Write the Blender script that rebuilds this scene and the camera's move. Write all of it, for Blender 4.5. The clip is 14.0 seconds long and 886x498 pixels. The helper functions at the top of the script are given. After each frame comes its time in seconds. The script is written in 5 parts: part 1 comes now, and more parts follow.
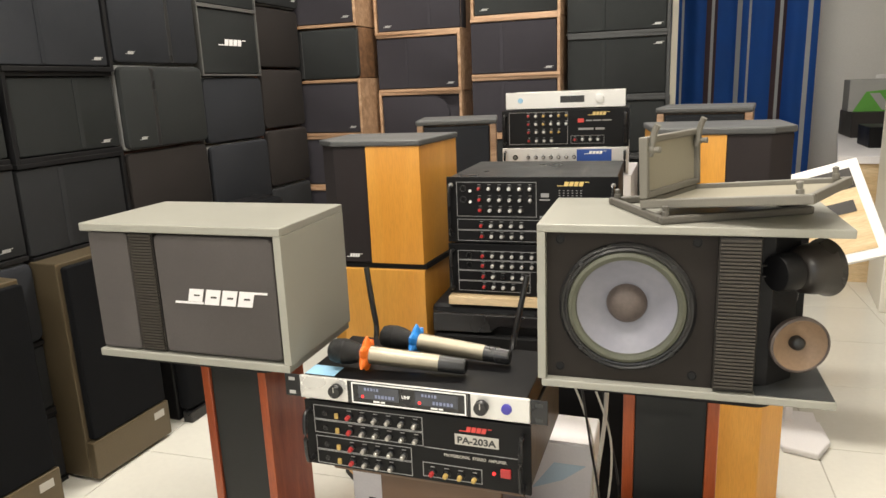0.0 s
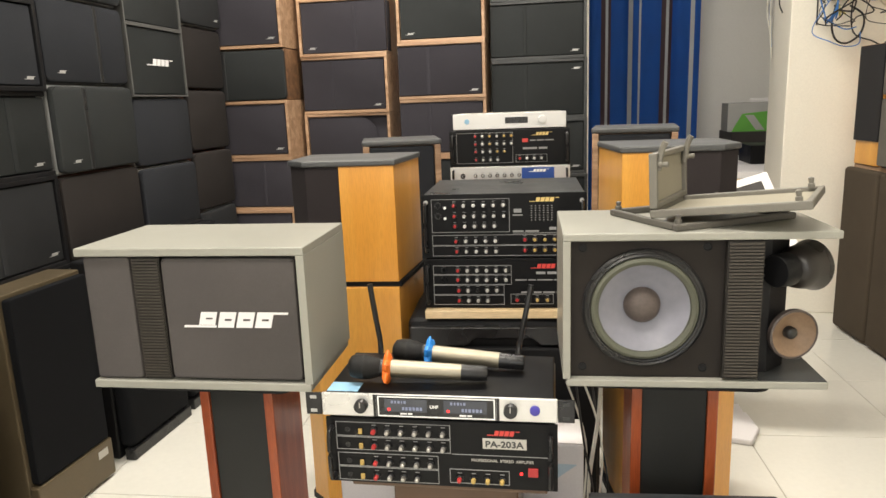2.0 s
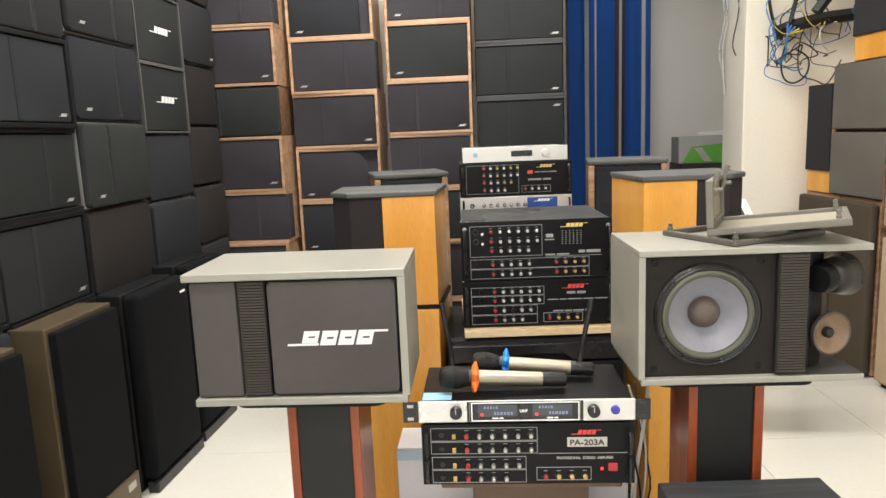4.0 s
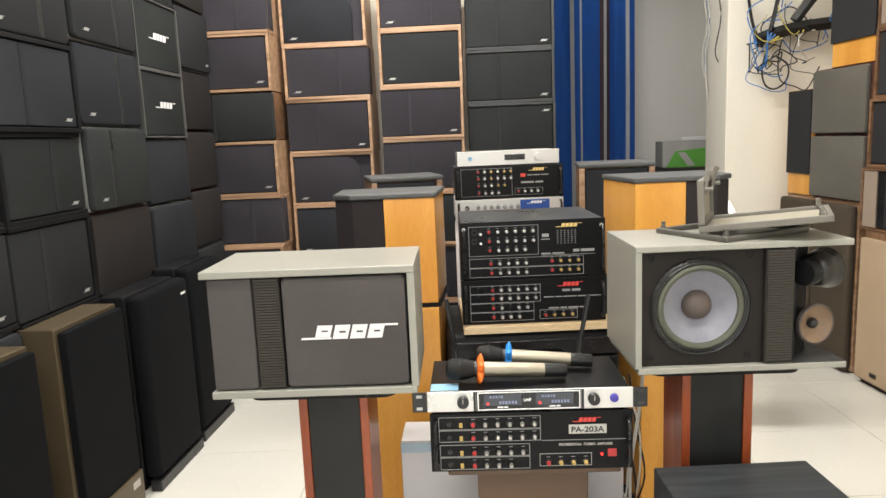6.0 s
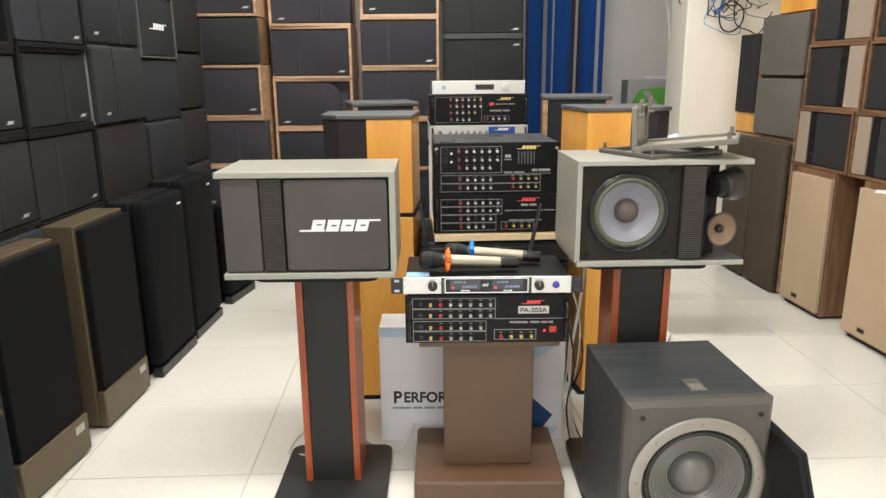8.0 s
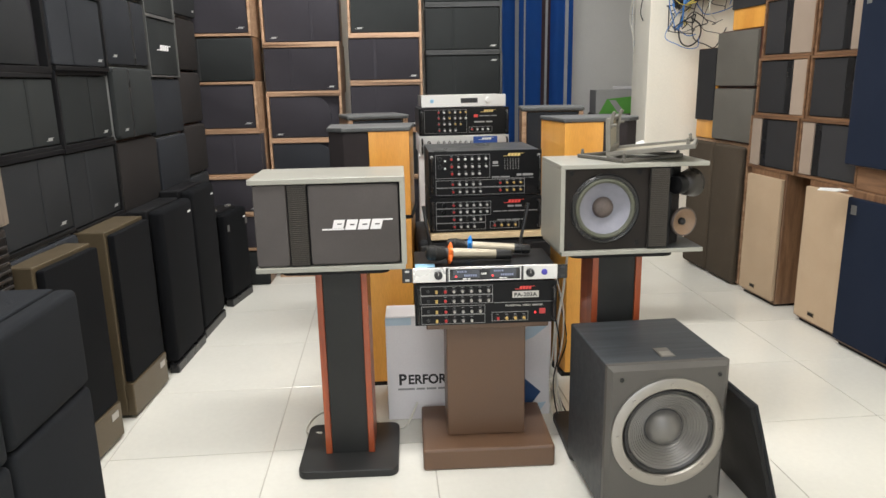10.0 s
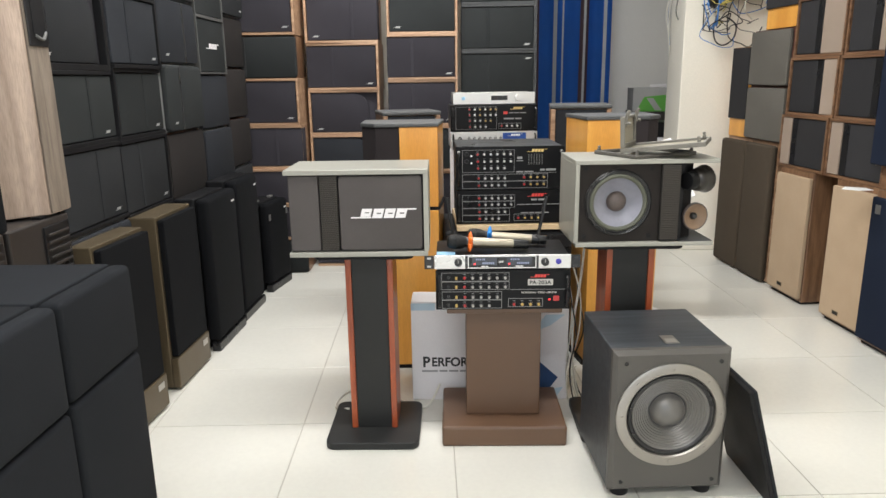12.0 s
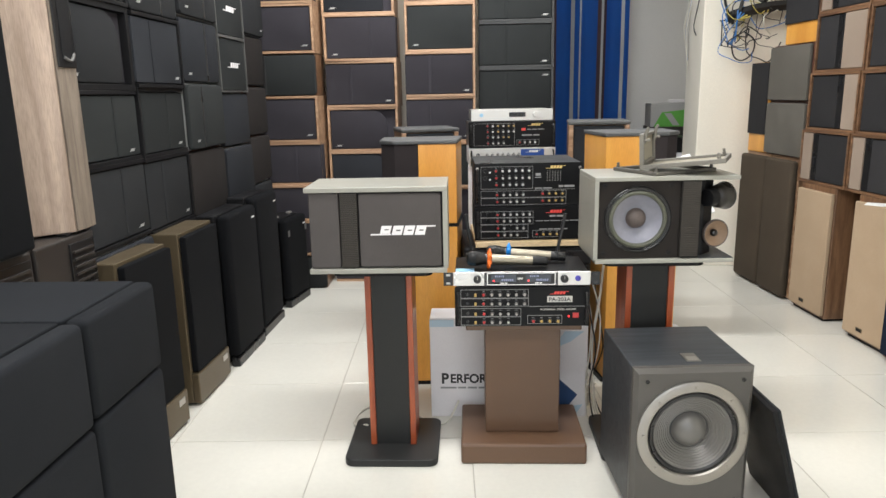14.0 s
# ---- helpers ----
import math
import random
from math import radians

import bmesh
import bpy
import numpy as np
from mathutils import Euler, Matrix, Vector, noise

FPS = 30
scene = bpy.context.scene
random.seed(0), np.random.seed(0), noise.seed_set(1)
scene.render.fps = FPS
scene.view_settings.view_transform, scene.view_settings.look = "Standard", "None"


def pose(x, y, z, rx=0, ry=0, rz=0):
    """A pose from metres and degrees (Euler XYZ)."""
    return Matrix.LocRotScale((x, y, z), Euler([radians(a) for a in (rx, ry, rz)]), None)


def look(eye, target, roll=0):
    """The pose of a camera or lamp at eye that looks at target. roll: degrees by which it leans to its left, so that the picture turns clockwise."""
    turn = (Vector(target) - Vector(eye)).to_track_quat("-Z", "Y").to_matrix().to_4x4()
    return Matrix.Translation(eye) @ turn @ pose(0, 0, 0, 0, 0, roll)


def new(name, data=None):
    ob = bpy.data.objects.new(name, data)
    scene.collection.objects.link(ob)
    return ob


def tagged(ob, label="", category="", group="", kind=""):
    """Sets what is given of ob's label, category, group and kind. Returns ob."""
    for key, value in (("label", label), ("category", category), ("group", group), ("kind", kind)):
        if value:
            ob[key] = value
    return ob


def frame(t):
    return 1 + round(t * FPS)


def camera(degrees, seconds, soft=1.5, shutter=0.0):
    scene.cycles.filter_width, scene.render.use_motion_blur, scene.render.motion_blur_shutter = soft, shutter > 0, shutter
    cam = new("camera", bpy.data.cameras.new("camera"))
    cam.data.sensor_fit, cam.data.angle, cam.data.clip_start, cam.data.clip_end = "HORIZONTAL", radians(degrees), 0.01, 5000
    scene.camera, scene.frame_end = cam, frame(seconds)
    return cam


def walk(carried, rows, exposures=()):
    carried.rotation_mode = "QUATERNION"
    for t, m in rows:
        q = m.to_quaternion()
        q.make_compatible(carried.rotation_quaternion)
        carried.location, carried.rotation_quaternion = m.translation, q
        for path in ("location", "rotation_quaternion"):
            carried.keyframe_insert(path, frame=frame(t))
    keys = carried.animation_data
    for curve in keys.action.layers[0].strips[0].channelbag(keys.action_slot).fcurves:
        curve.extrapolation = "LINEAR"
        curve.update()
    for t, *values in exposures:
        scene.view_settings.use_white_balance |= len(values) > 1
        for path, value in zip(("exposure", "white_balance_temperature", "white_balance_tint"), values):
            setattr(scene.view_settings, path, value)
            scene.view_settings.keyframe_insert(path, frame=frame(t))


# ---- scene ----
cam = camera(65.0, 14.0)
PATH = [
    (0, (0.167, 0.068, 1.162), (-0.473, 1.906, 0.701), -2.3),
    (0.5, (0.09, 0.065, 1.166), (-0.461, 1.933, 0.709), -3.1),
    (1, (0.011, 0.053, 1.164), (-0.398, 1.963, 0.735), -3.1),
    (1.5, (-0.023, 0.026, 1.163), (-0.374, 1.95, 0.748), -2.4),
    (2, (-0.054, -0.041, 1.169), (-0.372, 1.89, 0.755), -2.1),
    (2.5, (-0.105, -0.13, 1.169), (-0.374, 1.81, 0.764), -1.6),
    (3, (-0.159, -0.179, 1.172), (-0.376, 1.771, 0.783), -1.2),
    (3.5, (-0.245, -0.195, 1.182), (-0.414, 1.766, 0.827), -1.8),
    (4, (-0.328, -0.21, 1.181), (-0.455, 1.759, 0.855), -2.3),
    (4.2, (-0.339, -0.217, 1.19), (-0.468, 1.751, 0.86), -2.3),
    (6.3, (-0.373, -0.309, 1.175), (-0.436, 1.666, 0.864), -2.3),
    (6.5, (-0.373, -0.332, 1.174), (-0.425, 1.641, 0.85), -2.2),
    (7, (-0.356, -0.411, 1.167), (-0.383, 1.553, 0.787), -1.6),
    (7.5, (-0.353, -0.506, 1.159), (-0.362, 1.44, 0.695), -1.2),
    (7.7, (-0.358, -0.538, 1.159), (-0.367, 1.4, 0.665), -0.7),
    (9.8, (-0.478, -0.834, 1.186), (-0.404, 1.108, 0.715), -1.2),
    (10, (-0.47, -0.854, 1.186), (-0.384, 1.089, 0.717), -1.1),
    (10.5, (-0.423, -0.92, 1.189), (-0.358, 1.019, 0.702), -0.6),
    (11, (-0.414, -0.974, 1.194), (-0.384, 0.963, 0.694), -0.7),
    (11.5, (-0.406, -0.991, 1.196), (-0.408, 0.947, 0.702), -0.7),
    (12, (-0.407, -0.994, 1.195), (-0.443, 0.948, 0.717), -0.8),
    (12.5, (-0.41, -0.996, 1.197), (-0.467, 0.948, 0.731), -1.0),
    (13, (-0.413, -0.996, 1.197), (-0.477, 0.95, 0.74), -1.0),
    (13.5, (-0.412, -1.0, 1.201), (-0.486, 0.948, 0.753), -1.0),
    (14, (-0.415, -0.999, 1.203), (-0.498, 0.951, 0.767), -1.1),
]
walk(cam, [(t, look(eye, target, roll)) for t, eye, target, roll in PATH],
     [(0, -0.03, 6950, 10), (2, 0.01, 6950, 10), (4, 0.07, 6650, 10), (7.5, 0.04, 6550, 10), (10, -0.1, 6300, 10), (14, -0.05, 6200, 10)])


# ---- light ----
world = bpy.data.worlds.new("world")
scene.world = world
world.use_nodes = True
wn = world.node_tree.nodes
sky = wn.new("ShaderNodeTexSky")
sky.sky_type, sky.sun_disc = "NISHITA", False
sky.sun_elevation, sky.sun_rotation = radians(45), radians(180)
world.node_tree.links.new(sky.outputs[0], wn["Background"].inputs[0])
wn["Background"].inputs[1].default_value = 0.1


def area_lamp(name, m, sx, sy, power, colour):
    d = bpy.data.lights.new(name, "AREA")
    d.shape, d.size, d.size_y, d.energy, d.color = "RECTANGLE", sx, sy, power, colour
    ob = new(name, d)
    ob.matrix_world = m
    return tagged(ob, kind="structure")


CEIL = 2.9
for ly, power in ((-1.6, 46), (0.6, 54), (2.6, 66)):
    area_lamp("ceiling_lamp", pose(-0.5, ly, CEIL - 0.09), 1.9, 0.25, power, (1.0, 0.97, 0.92))
area_lamp("ceiling_lamp", pose(0.9, 4.9, CEIL - 0.09), 0.5, 0.25, 5, (1.0, 0.98, 0.95))
area_lamp("shopfront_daylight", look((-0.2, -3.85, 1.5), (-0.2, 0, 1.2)), 3.2, 2.2, 33, (0.93, 0.97, 1.0))


# ---- materials ----
def nodes_of(name):
    m = bpy.data.materials.new(name)
    m.use_nodes = True
    return m, m.node_tree.nodes, m.node_tree.links, m.node_tree.nodes["Principled BSDF"]


def mat(name, col, rough=0.6, metal=0.0, grain=400.0, vary=0.12, bump=0.15, stains=6.0, depth=0.001, coat=0.0, spec=0.5):
    """Plain painted or moulded surface: two scales of mottling, fine relief, uneven gloss."""
    m, n, l, p = nodes_of(name)
    tc = n.new("ShaderNodeTexCoord")
    big, fine = n.new("ShaderNodeTexNoise"), n.new("ShaderNodeTexNoise")
    big.inputs["Scale"].default_value, big.inputs["Detail"].default_value = stains, 5
    fine.inputs["Scale"].default_value, fine.inputs["Detail"].default_value = grain, 3
    info = n.new("ShaderNodeObjectInfo")
    add = n.new("ShaderNodeVectorMath")
    l.new(tc.outputs["Object"], add.inputs[0])
    l.new(info.outputs["Random"], add.inputs[1])
    for t in (big, fine):
        l.new(add.outputs[0], t.inputs["Vector"])
    mixf = n.new("ShaderNodeMath")
    mixf.operation = "ADD"
    l.new(big.outputs["Fac"], mixf.inputs[0])
    l.new(fine.outputs["Fac"], mixf.inputs[1])
    ramp = n.new("ShaderNodeMapRange")
    ramp.inputs["From Min"].default_value, ramp.inputs["From Max"].default_value = 0.6, 1.4
    ramp.inputs["To Min"].default_value, ramp.inputs["To Max"].default_value = 1 - vary, 1 + vary
    l.new(mixf.outputs[0], ramp.inputs["Value"])
    mul = n.new("ShaderNodeVectorMath")
    mul.operation = "SCALE"
    mul.inputs[0].default_value = col
    l.new(ramp.outputs[0], mul.inputs["Scale"])
    l.new(mul.outputs[0], p.inputs["Base Color"])
    rr = n.new("ShaderNodeMapRange")
    rr.inputs["From Min"].default_value, rr.inputs["From Max"].default_value = 0.3, 0.7
    rr.inputs["To Min"].default_value, rr.inputs["To Max"].default_value = max(rough - 0.08, 0.02), min(rough + 0.08, 1)
    l.new(big.outputs["Fac"], rr.inputs["Value"])
    l.new(rr.outputs[0], p.inputs["Roughness"])
    p.inputs["Metallic"].default_value = metal
    p.inputs["Coat Weight"].default_value = coat
    p.inputs["Specular IOR Level"].default_value = spec
    if bump:
        b = n.new("ShaderNodeBump")
        b.inputs["Strength"].default_value, b.inputs["Distance"].default_value = bump, depth
        l.new(fine.outputs["Fac"], b.inputs["Height"])
        l.new(b.outputs[0], p.inputs["Normal"])
    return m


def cloth(name, col, col2=None, pitch=900.0, bump=0.5, sheen=0.014):
    """Speaker cloth: woven threads with a faint mottling and dust."""
    m, n, l, p = nodes_of(name)
    tc = n.new("ShaderNodeTexCoord")
    info = n.new("ShaderNodeObjectInfo")
    vor, big = n.new("ShaderNodeTexVoronoi"), n.new("ShaderNodeTexNoise")
    vor.inputs["Scale"].default_value = pitch
    big.inputs["Scale"].default_value, big.inputs["Detail"].default_value, big.inputs["Roughness"].default_value = 4, 6, 0.65
    add = n.new("ShaderNodeVectorMath")
    l.new(tc.outputs["Object"], add.inputs[0])
    l.new(info.outputs["Random"], add.inputs[1])
    l.new(add.outputs[0], vor.inputs["Vector"])
    l.new(add.outputs[0], big.inputs["Vector"])
    mix = n.new("ShaderNodeMix")
    mix.data_type = "RGBA"
    c2 = col2 or tuple(c * 1.5 + 0.002 for c in col)
    mix.inputs["A"].default_value, mix.inputs["B"].default_value = (*[c * 0.8 for c in col], 1), (*c2, 1)
    mm = n.new("ShaderNodeMath")
    mm.operation = "MULTIPLY"
    l.new(vor.outputs["Distance"], mm.inputs[0])
    l.new(big.outputs["Fac"], mm.inputs[1])
    l.new(mm.outputs[0], mix.inputs["Factor"])
    hue = n.new("ShaderNodeHueSaturation")
    val = n.new("ShaderNodeMapRange")
    val.inputs["To Min"].default_value, val.inputs["To Max"].default_value = 0.86, 1.14
    l.new(info.outputs["Random"], val.inputs["Value"])
    l.new(val.outputs[0], hue.inputs["Value"])
    l.new(mix.outputs["Result"], hue.inputs["Color"])
    l.new(hue.outputs[0], p.inputs["Base Color"])
    p.inputs["Roughness"].default_value = 0.85
    p.inputs["Specular IOR Level"].default_value = 0.08
    p.inputs["Sheen Weight"].default_value, p.inputs["Sheen Roughness"].default_value = sheen, 0.4
    b = n.new("ShaderNodeBump")
    b.inputs["Strength"].default_value, b.inputs["Distance"].default_value = bump, 0.0008
    l.new(vor.outputs["Distance"], b.inputs["Height"])
    l.new(b.outputs[0], p.inputs["Normal"])
    return m


def wood(name, dark, light, along="Z", rings=26.0, rough=0.42, coat=0.1, pores=0.82):
    """Veneer: stretched grain along one axis, with pores and tone drift from thing to thing."""
    m, n, l, p = nodes_of(name)
    tc, mp, info = n.new("ShaderNodeTexCoord"), n.new("ShaderNodeMapping"), n.new("ShaderNodeObjectInfo")
    sc = {"X": (0.09, 1, 1), "Y": (1, 0.09, 1), "Z": (1, 1, 0.09)}[along]
    mp.inputs["Scale"].default_value = sc
    add = n.new("ShaderNodeVectorMath")
    l.new(tc.outputs["Object"], add.inputs[0])
    l.new(info.outputs["Random"], add.inputs[1])
    l.new(add.outputs[0], mp.inputs["Vector"])
    g, pore = n.new("ShaderNodeTexNoise"), n.new("ShaderNodeTexNoise")
    g.inputs["Scale"].default_value, g.inputs["Detail"].default_value, g.inputs["Distortion"].default_value = rings, 4, 0.7
    pore.inputs["Scale"].default_value, pore.inputs["Detail"].default_value = 420, 2
    l.new(mp.outputs[0], g.inputs["Vector"])
    l.new(mp.outputs[0], pore.inputs["Vector"])
    mix = n.new("ShaderNodeMix")
    mix.data_type = "RGBA"
    mix.inputs["A"].default_value, mix.inputs["B"].default_value = (*dark, 1), (*light, 1)
    mr = n.new("ShaderNodeMapRange")
    mr.inputs["From Min"].default_value, mr.inputs["From Max"].default_value = 0.33, 0.67
    l.new(g.outputs["Fac"], mr.inputs["Value"])
    l.new(mr.outputs[0], mix.inputs["Factor"])
    hue, pv = n.new("ShaderNodeHueSaturation"), n.new("ShaderNodeMapRange")
    pv.inputs["From Min"].default_value, pv.inputs["From Max"].default_value = 0.3, 0.6
    pv.inputs["To Min"].default_value, pv.inputs["To Max"].default_value = pores, 1.04
    l.new(pore.outputs["Fac"], pv.inputs["Value"])
    l.new(pv.outputs[0], hue.inputs["Value"])
    l.new(mix.outputs["Result"], hue.inputs["Color"])
    l.new(hue.outputs[0], p.inputs["Base Color"])
    p.inputs["Roughness"].default_value = rough
    p.inputs["Coat Weight"].default_value, p.inputs["Coat Roughness"].default_value = coat, 0.25
    b = n.new("ShaderNodeBump")
    b.inputs["Strength"].default_value, b.inputs["Distance"].default_value = 0.25, 0.0005
    l.new(pore.outputs["Fac"], b.inputs["Height"])
    l.new(b.outputs[0], p.inputs["Normal"])
    return m


def glow(name, col, strength):
    m, n, l, p = nodes_of(name)
    p.inputs["Base Color"].default_value = (*[c * 0.3 for c in col], 1)
    p.inputs["Emission Color"].default_value, p.inputs["Emission Strength"].default_value = (*col, 1), strength
    return m


M = dict(
    tile=mat("glazed_tile", (0.72, 0.705, 0.64), 0.16, grain=60, vary=0.035, bump=0.02, stains=2.5, coat=0.2),
    grout=mat("grout", (0.45, 0.42, 0.37), 0.9, grain=300, vary=0.2),
    plaster=mat("plaster", (0.76, 0.75, 0.72), 0.85, grain=140, vary=0.05, bump=0.2, stains=1.5),
    cream=mat("cream_paint", (0.86, 0.82, 0.72), 0.7, grain=120, vary=0.05, bump=0.15, stains=1.5),
    ceil=mat("ceiling_paint", (0.8, 0.8, 0.78), 0.9, vary=0.03, bump=0.05),
    baffle=mat("painted_baffle", (0.023, 0.0195, 0.0175), 0.6, grain=500, vary=0.15, bump=0.2, spec=0.15),
    black=mat("black_vinyl", (0.009, 0.009, 0.01), 0.5, grain=700, vary=0.3, bump=0.3, spec=0.22),
    blackgloss=mat("black_plastic", (0.012, 0.012, 0.013), 0.3, vary=0.2, bump=0.05),
    blackmetal=mat("black_enamel", (0.0055, 0.0055, 0.0062), 0.45, vary=0.2, bump=0.12, grain=900, spec=0.2),
    ash=wood("black_ash", (0.026, 0.03, 0.034), (0.052, 0.058, 0.065), "X", 40, 0.5, 0.05),
    edge=mat("grey_edge", (0.2, 0.2, 0.2), 0.5, vary=0.2),
    rimgrey=mat("grey_vinyl_rim", (0.085, 0.085, 0.082), 0.5, vary=0.2, grain=500),
    # Black enamel greyed to carry the ceiling sheen on dusty case tops.
    dusty=mat("dusty_sheen_enamel", (0.04, 0.042, 0.043), 0.34, vary=0.15, bump=0.1, grain=900, spec=0.45),
    taupe=mat("taupe_laminate", (0.315, 0.31, 0.272), 0.36, grain=500, vary=0.06, bump=0.12, stains=3),
    taupefoam=mat("taupe_felt", (0.3, 0.275, 0.215), 0.9, grain=500, vary=0.12, bump=0.4),
    greyplastic=mat("grey_plastic", (0.13, 0.13, 0.125), 0.45, grain=600, vary=0.12, bump=0.2),
    clothgrey=cloth("charcoal_cloth", (0.081, 0.0735, 0.0715), pitch=1300, bump=0.3),
    clothblack=cloth("black_cloth", (0.028, 0.0292, 0.0315)),
    clothnavy=cloth("navy_black_cloth", (0.0275, 0.0295, 0.0345)),
    clothviolet=cloth("plum_black_cloth", (0.046, 0.043, 0.051)),
    clothgreen=cloth("olive_black_cloth", (0.0285, 0.031, 0.0315)),
    clothmonitor=cloth("slate_cloth", (0.0155, 0.017, 0.02)),
    clothtower=cloth("tower_black_cloth", (0.006, 0.0064, 0.0075)),
    clothblue=cloth("navy_cloth", (0.012, 0.017, 0.032)),
    clothbrown=cloth("brown_cloth", (0.085, 0.067, 0.049)),
    clothcoffee=cloth("coffee_black_cloth", (0.03, 0.0265, 0.0255)),
    clothcharcoal=cloth("soft_black_cloth", (0.037, 0.0365, 0.0385)),
    clothpink=cloth("dusty_beige_cloth", (0.36, 0.285, 0.225), (0.46, 0.37, 0.3)),
    clothdark=cloth("aubergine_cloth", (0.033, 0.028, 0.029)),
    clothbeige=cloth("beige_cloth", (0.47, 0.345, 0.225), (0.58, 0.45, 0.32)),
    clothash=cloth("grey_cloth", (0.125, 0.117, 0.102), (0.18, 0.17, 0.15)),
    grillerim=mat("dark_taupe_plastic", (0.095, 0.088, 0.076), 0.5, vary=0.12, grain=500, bump=0.12),
    foldrim=mat("taupe_grille_plastic", (0.165, 0.155, 0.132), 0.5, vary=0.12, grain=500, bump=0.12),
    ridge=mat("ridge_plastic", (0.055, 0.048, 0.041), 0.45, vary=0.2, bump=0.1, spec=0.3),
    ribgloss=mat("glossy_rib_plastic", (0.024, 0.0245, 0.025), 0.33, vary=0.2, bump=0.1, spec=0.45),
    badge=mat("silvery_badge", (0.5, 0.5, 0.49), 0.4, metal=0.3, vary=0.1, bump=0),
    rib=mat("ridged_plastic", (0.018, 0.016, 0.014), 0.45, vary=0.2, bump=0.1, spec=0.25),
    walnut=wood("walnut", (0.11, 0.055, 0.028), (0.25, 0.135, 0.07), "X", 30),
    capgrey=mat("grey_top_board", (0.075, 0.077, 0.078), 0.5, vary=0.12, grain=500, bump=0.15),
    standblack=mat("stand_black", (0.021, 0.0215, 0.021), 0.45, vary=0.2, grain=600, bump=0.2, spec=0.35),
    greyframe=mat("dark_grey_vinyl", (0.035, 0.037, 0.038), 0.5, vary=0.15, grain=600),
    hornbrown=mat("brown_black_horn", (0.014, 0.011, 0.0095), 0.28, vary=0.2, bump=0.05),
    ringmetal=mat("satin_grey_metal", (0.34, 0.32, 0.295), 0.36, metal=0.9, vary=0.08, grain=700, bump=0.05),
    walnutz=wood("walnut_upright", (0.12, 0.06, 0.03), (0.27, 0.15, 0.08), "Z", 30),
    teak=wood("teak", (0.31, 0.178, 0.1), (0.51, 0.33, 0.208), "X", 30),
    oak=wood("honey_oak", (0.66, 0.29, 0.045), (0.8, 0.4, 0.08), "Z", 7, 0.35, 0.25, 0.93),
    cherry=wood("cherry", (0.27, 0.048, 0.013), (0.43, 0.1, 0.032), "Z", 30, 0.35, 0.3),
    darkbrown=mat("dark_brown_board", (0.033, 0.0285, 0.0265), 0.45, vary=0.2, grain=300),
    cartongrey=mat("grey_board", (0.4, 0.4, 0.39), 0.7, vary=0.08, stains=10),
    rosewood=wood("rosewood", (0.06, 0.022, 0.016), (0.12, 0.05, 0.036), "X", 30, 0.4),
    # One cabinet wood in two tones: aisle side darkened for shade, lit face pale.
    shadedwood=wood("shaded_walnut", (0.15, 0.12, 0.095), (0.28, 0.23, 0.185), "Z", 30),
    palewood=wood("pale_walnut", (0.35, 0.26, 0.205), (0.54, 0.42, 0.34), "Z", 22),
    pine=wood("pine_board", (0.6, 0.42, 0.22), (0.75, 0.58, 0.36), "X", 20, 0.6, 0),
    gold=mat("bronze_laminate", (0.115, 0.088, 0.053), 0.4, metal=0.35, vary=0.12, grain=300),
    brownlac=mat("brown_lacquer", (0.13, 0.072, 0.041), 0.36, grain=200, vary=0.05, bump=0.06, stains=2, coat=0.0),
    silver=mat("brushed_silver", (0.7, 0.69, 0.67), 0.35, metal=0.5, vary=0.04, grain=900, bump=0),
    alu=mat("satin_aluminium", (0.52, 0.5, 0.47), 0.35, metal=0.8, vary=0.06, grain=900, bump=0.05),
    champagne=mat("champagne_metal", (0.32, 0.285, 0.22), 0.42, metal=0.85, vary=0.06, grain=700, bump=0.05),
    cone=mat("lilac_grey_cone", (0.21, 0.21, 0.25), 0.4, vary=0.1, grain=80, bump=0.1, stains=14),
    surround=mat("grey_foam", (0.08, 0.083, 0.06), 0.55, vary=0.15, grain=300, bump=0.2),
    dust=mat("dust_cap", (0.09, 0.07, 0.063), 0.5, vary=0.25, grain=200, bump=0.2, stains=30),
    subcone=mat("titanium_cone", (0.17, 0.163, 0.155), 0.38, metal=0.5, vary=0.05, stains=2, bump=0.05),
    tweeter=mat("brown_paper_cone", (0.23, 0.15, 0.095), 0.5, vary=0.15, grain=200),
    subfront=mat("graphite_front", (0.08, 0.074, 0.067), 0.45, vary=0.06, grain=800, bump=0.1),
    white=mat("white_print", (0.85, 0.85, 0.84), 0.5, vary=0.03, bump=0),
    offwhite=mat("white_board", (0.78, 0.76, 0.77), 0.6, vary=0.04, grain=200, bump=0.08),
    lineprint=mat("grey_print", (0.3, 0.3, 0.3), 0.6, vary=0.05, bump=0),
    red=mat("red_plastic", (0.42, 0.03, 0.03), 0.35, vary=0.05, bump=0),
    redprint=mat("red_print", (0.65, 0.06, 0.05), 0.5, vary=0.05, bump=0),
    yellow=mat("yellow_plastic", (0.5, 0.34, 0.1), 0.4, vary=0.05, bump=0),
    goldprint=mat("gold_print", (0.75, 0.55, 0.2), 0.4, vary=0.1, bump=0),
    bluep=mat("blue_panel", (0.02, 0.07, 0.3), 0.4, vary=0.05, bump=0),
    skyblue=mat("sky_blue_print", (0.3, 0.55, 0.75), 0.5, vary=0.1, bump=0, stains=20),
    paleblue=mat("pale_blue_print", (0.5, 0.64, 0.74), 0.5, vary=0.06, bump=0, stains=20),
    darkblue=mat("navy_print", (0.02, 0.06, 0.16), 0.5, vary=0.1, bump=0),
    orange=mat("orange_rubber", (0.85, 0.17, 0.02), 0.5, vary=0.05, bump=0),
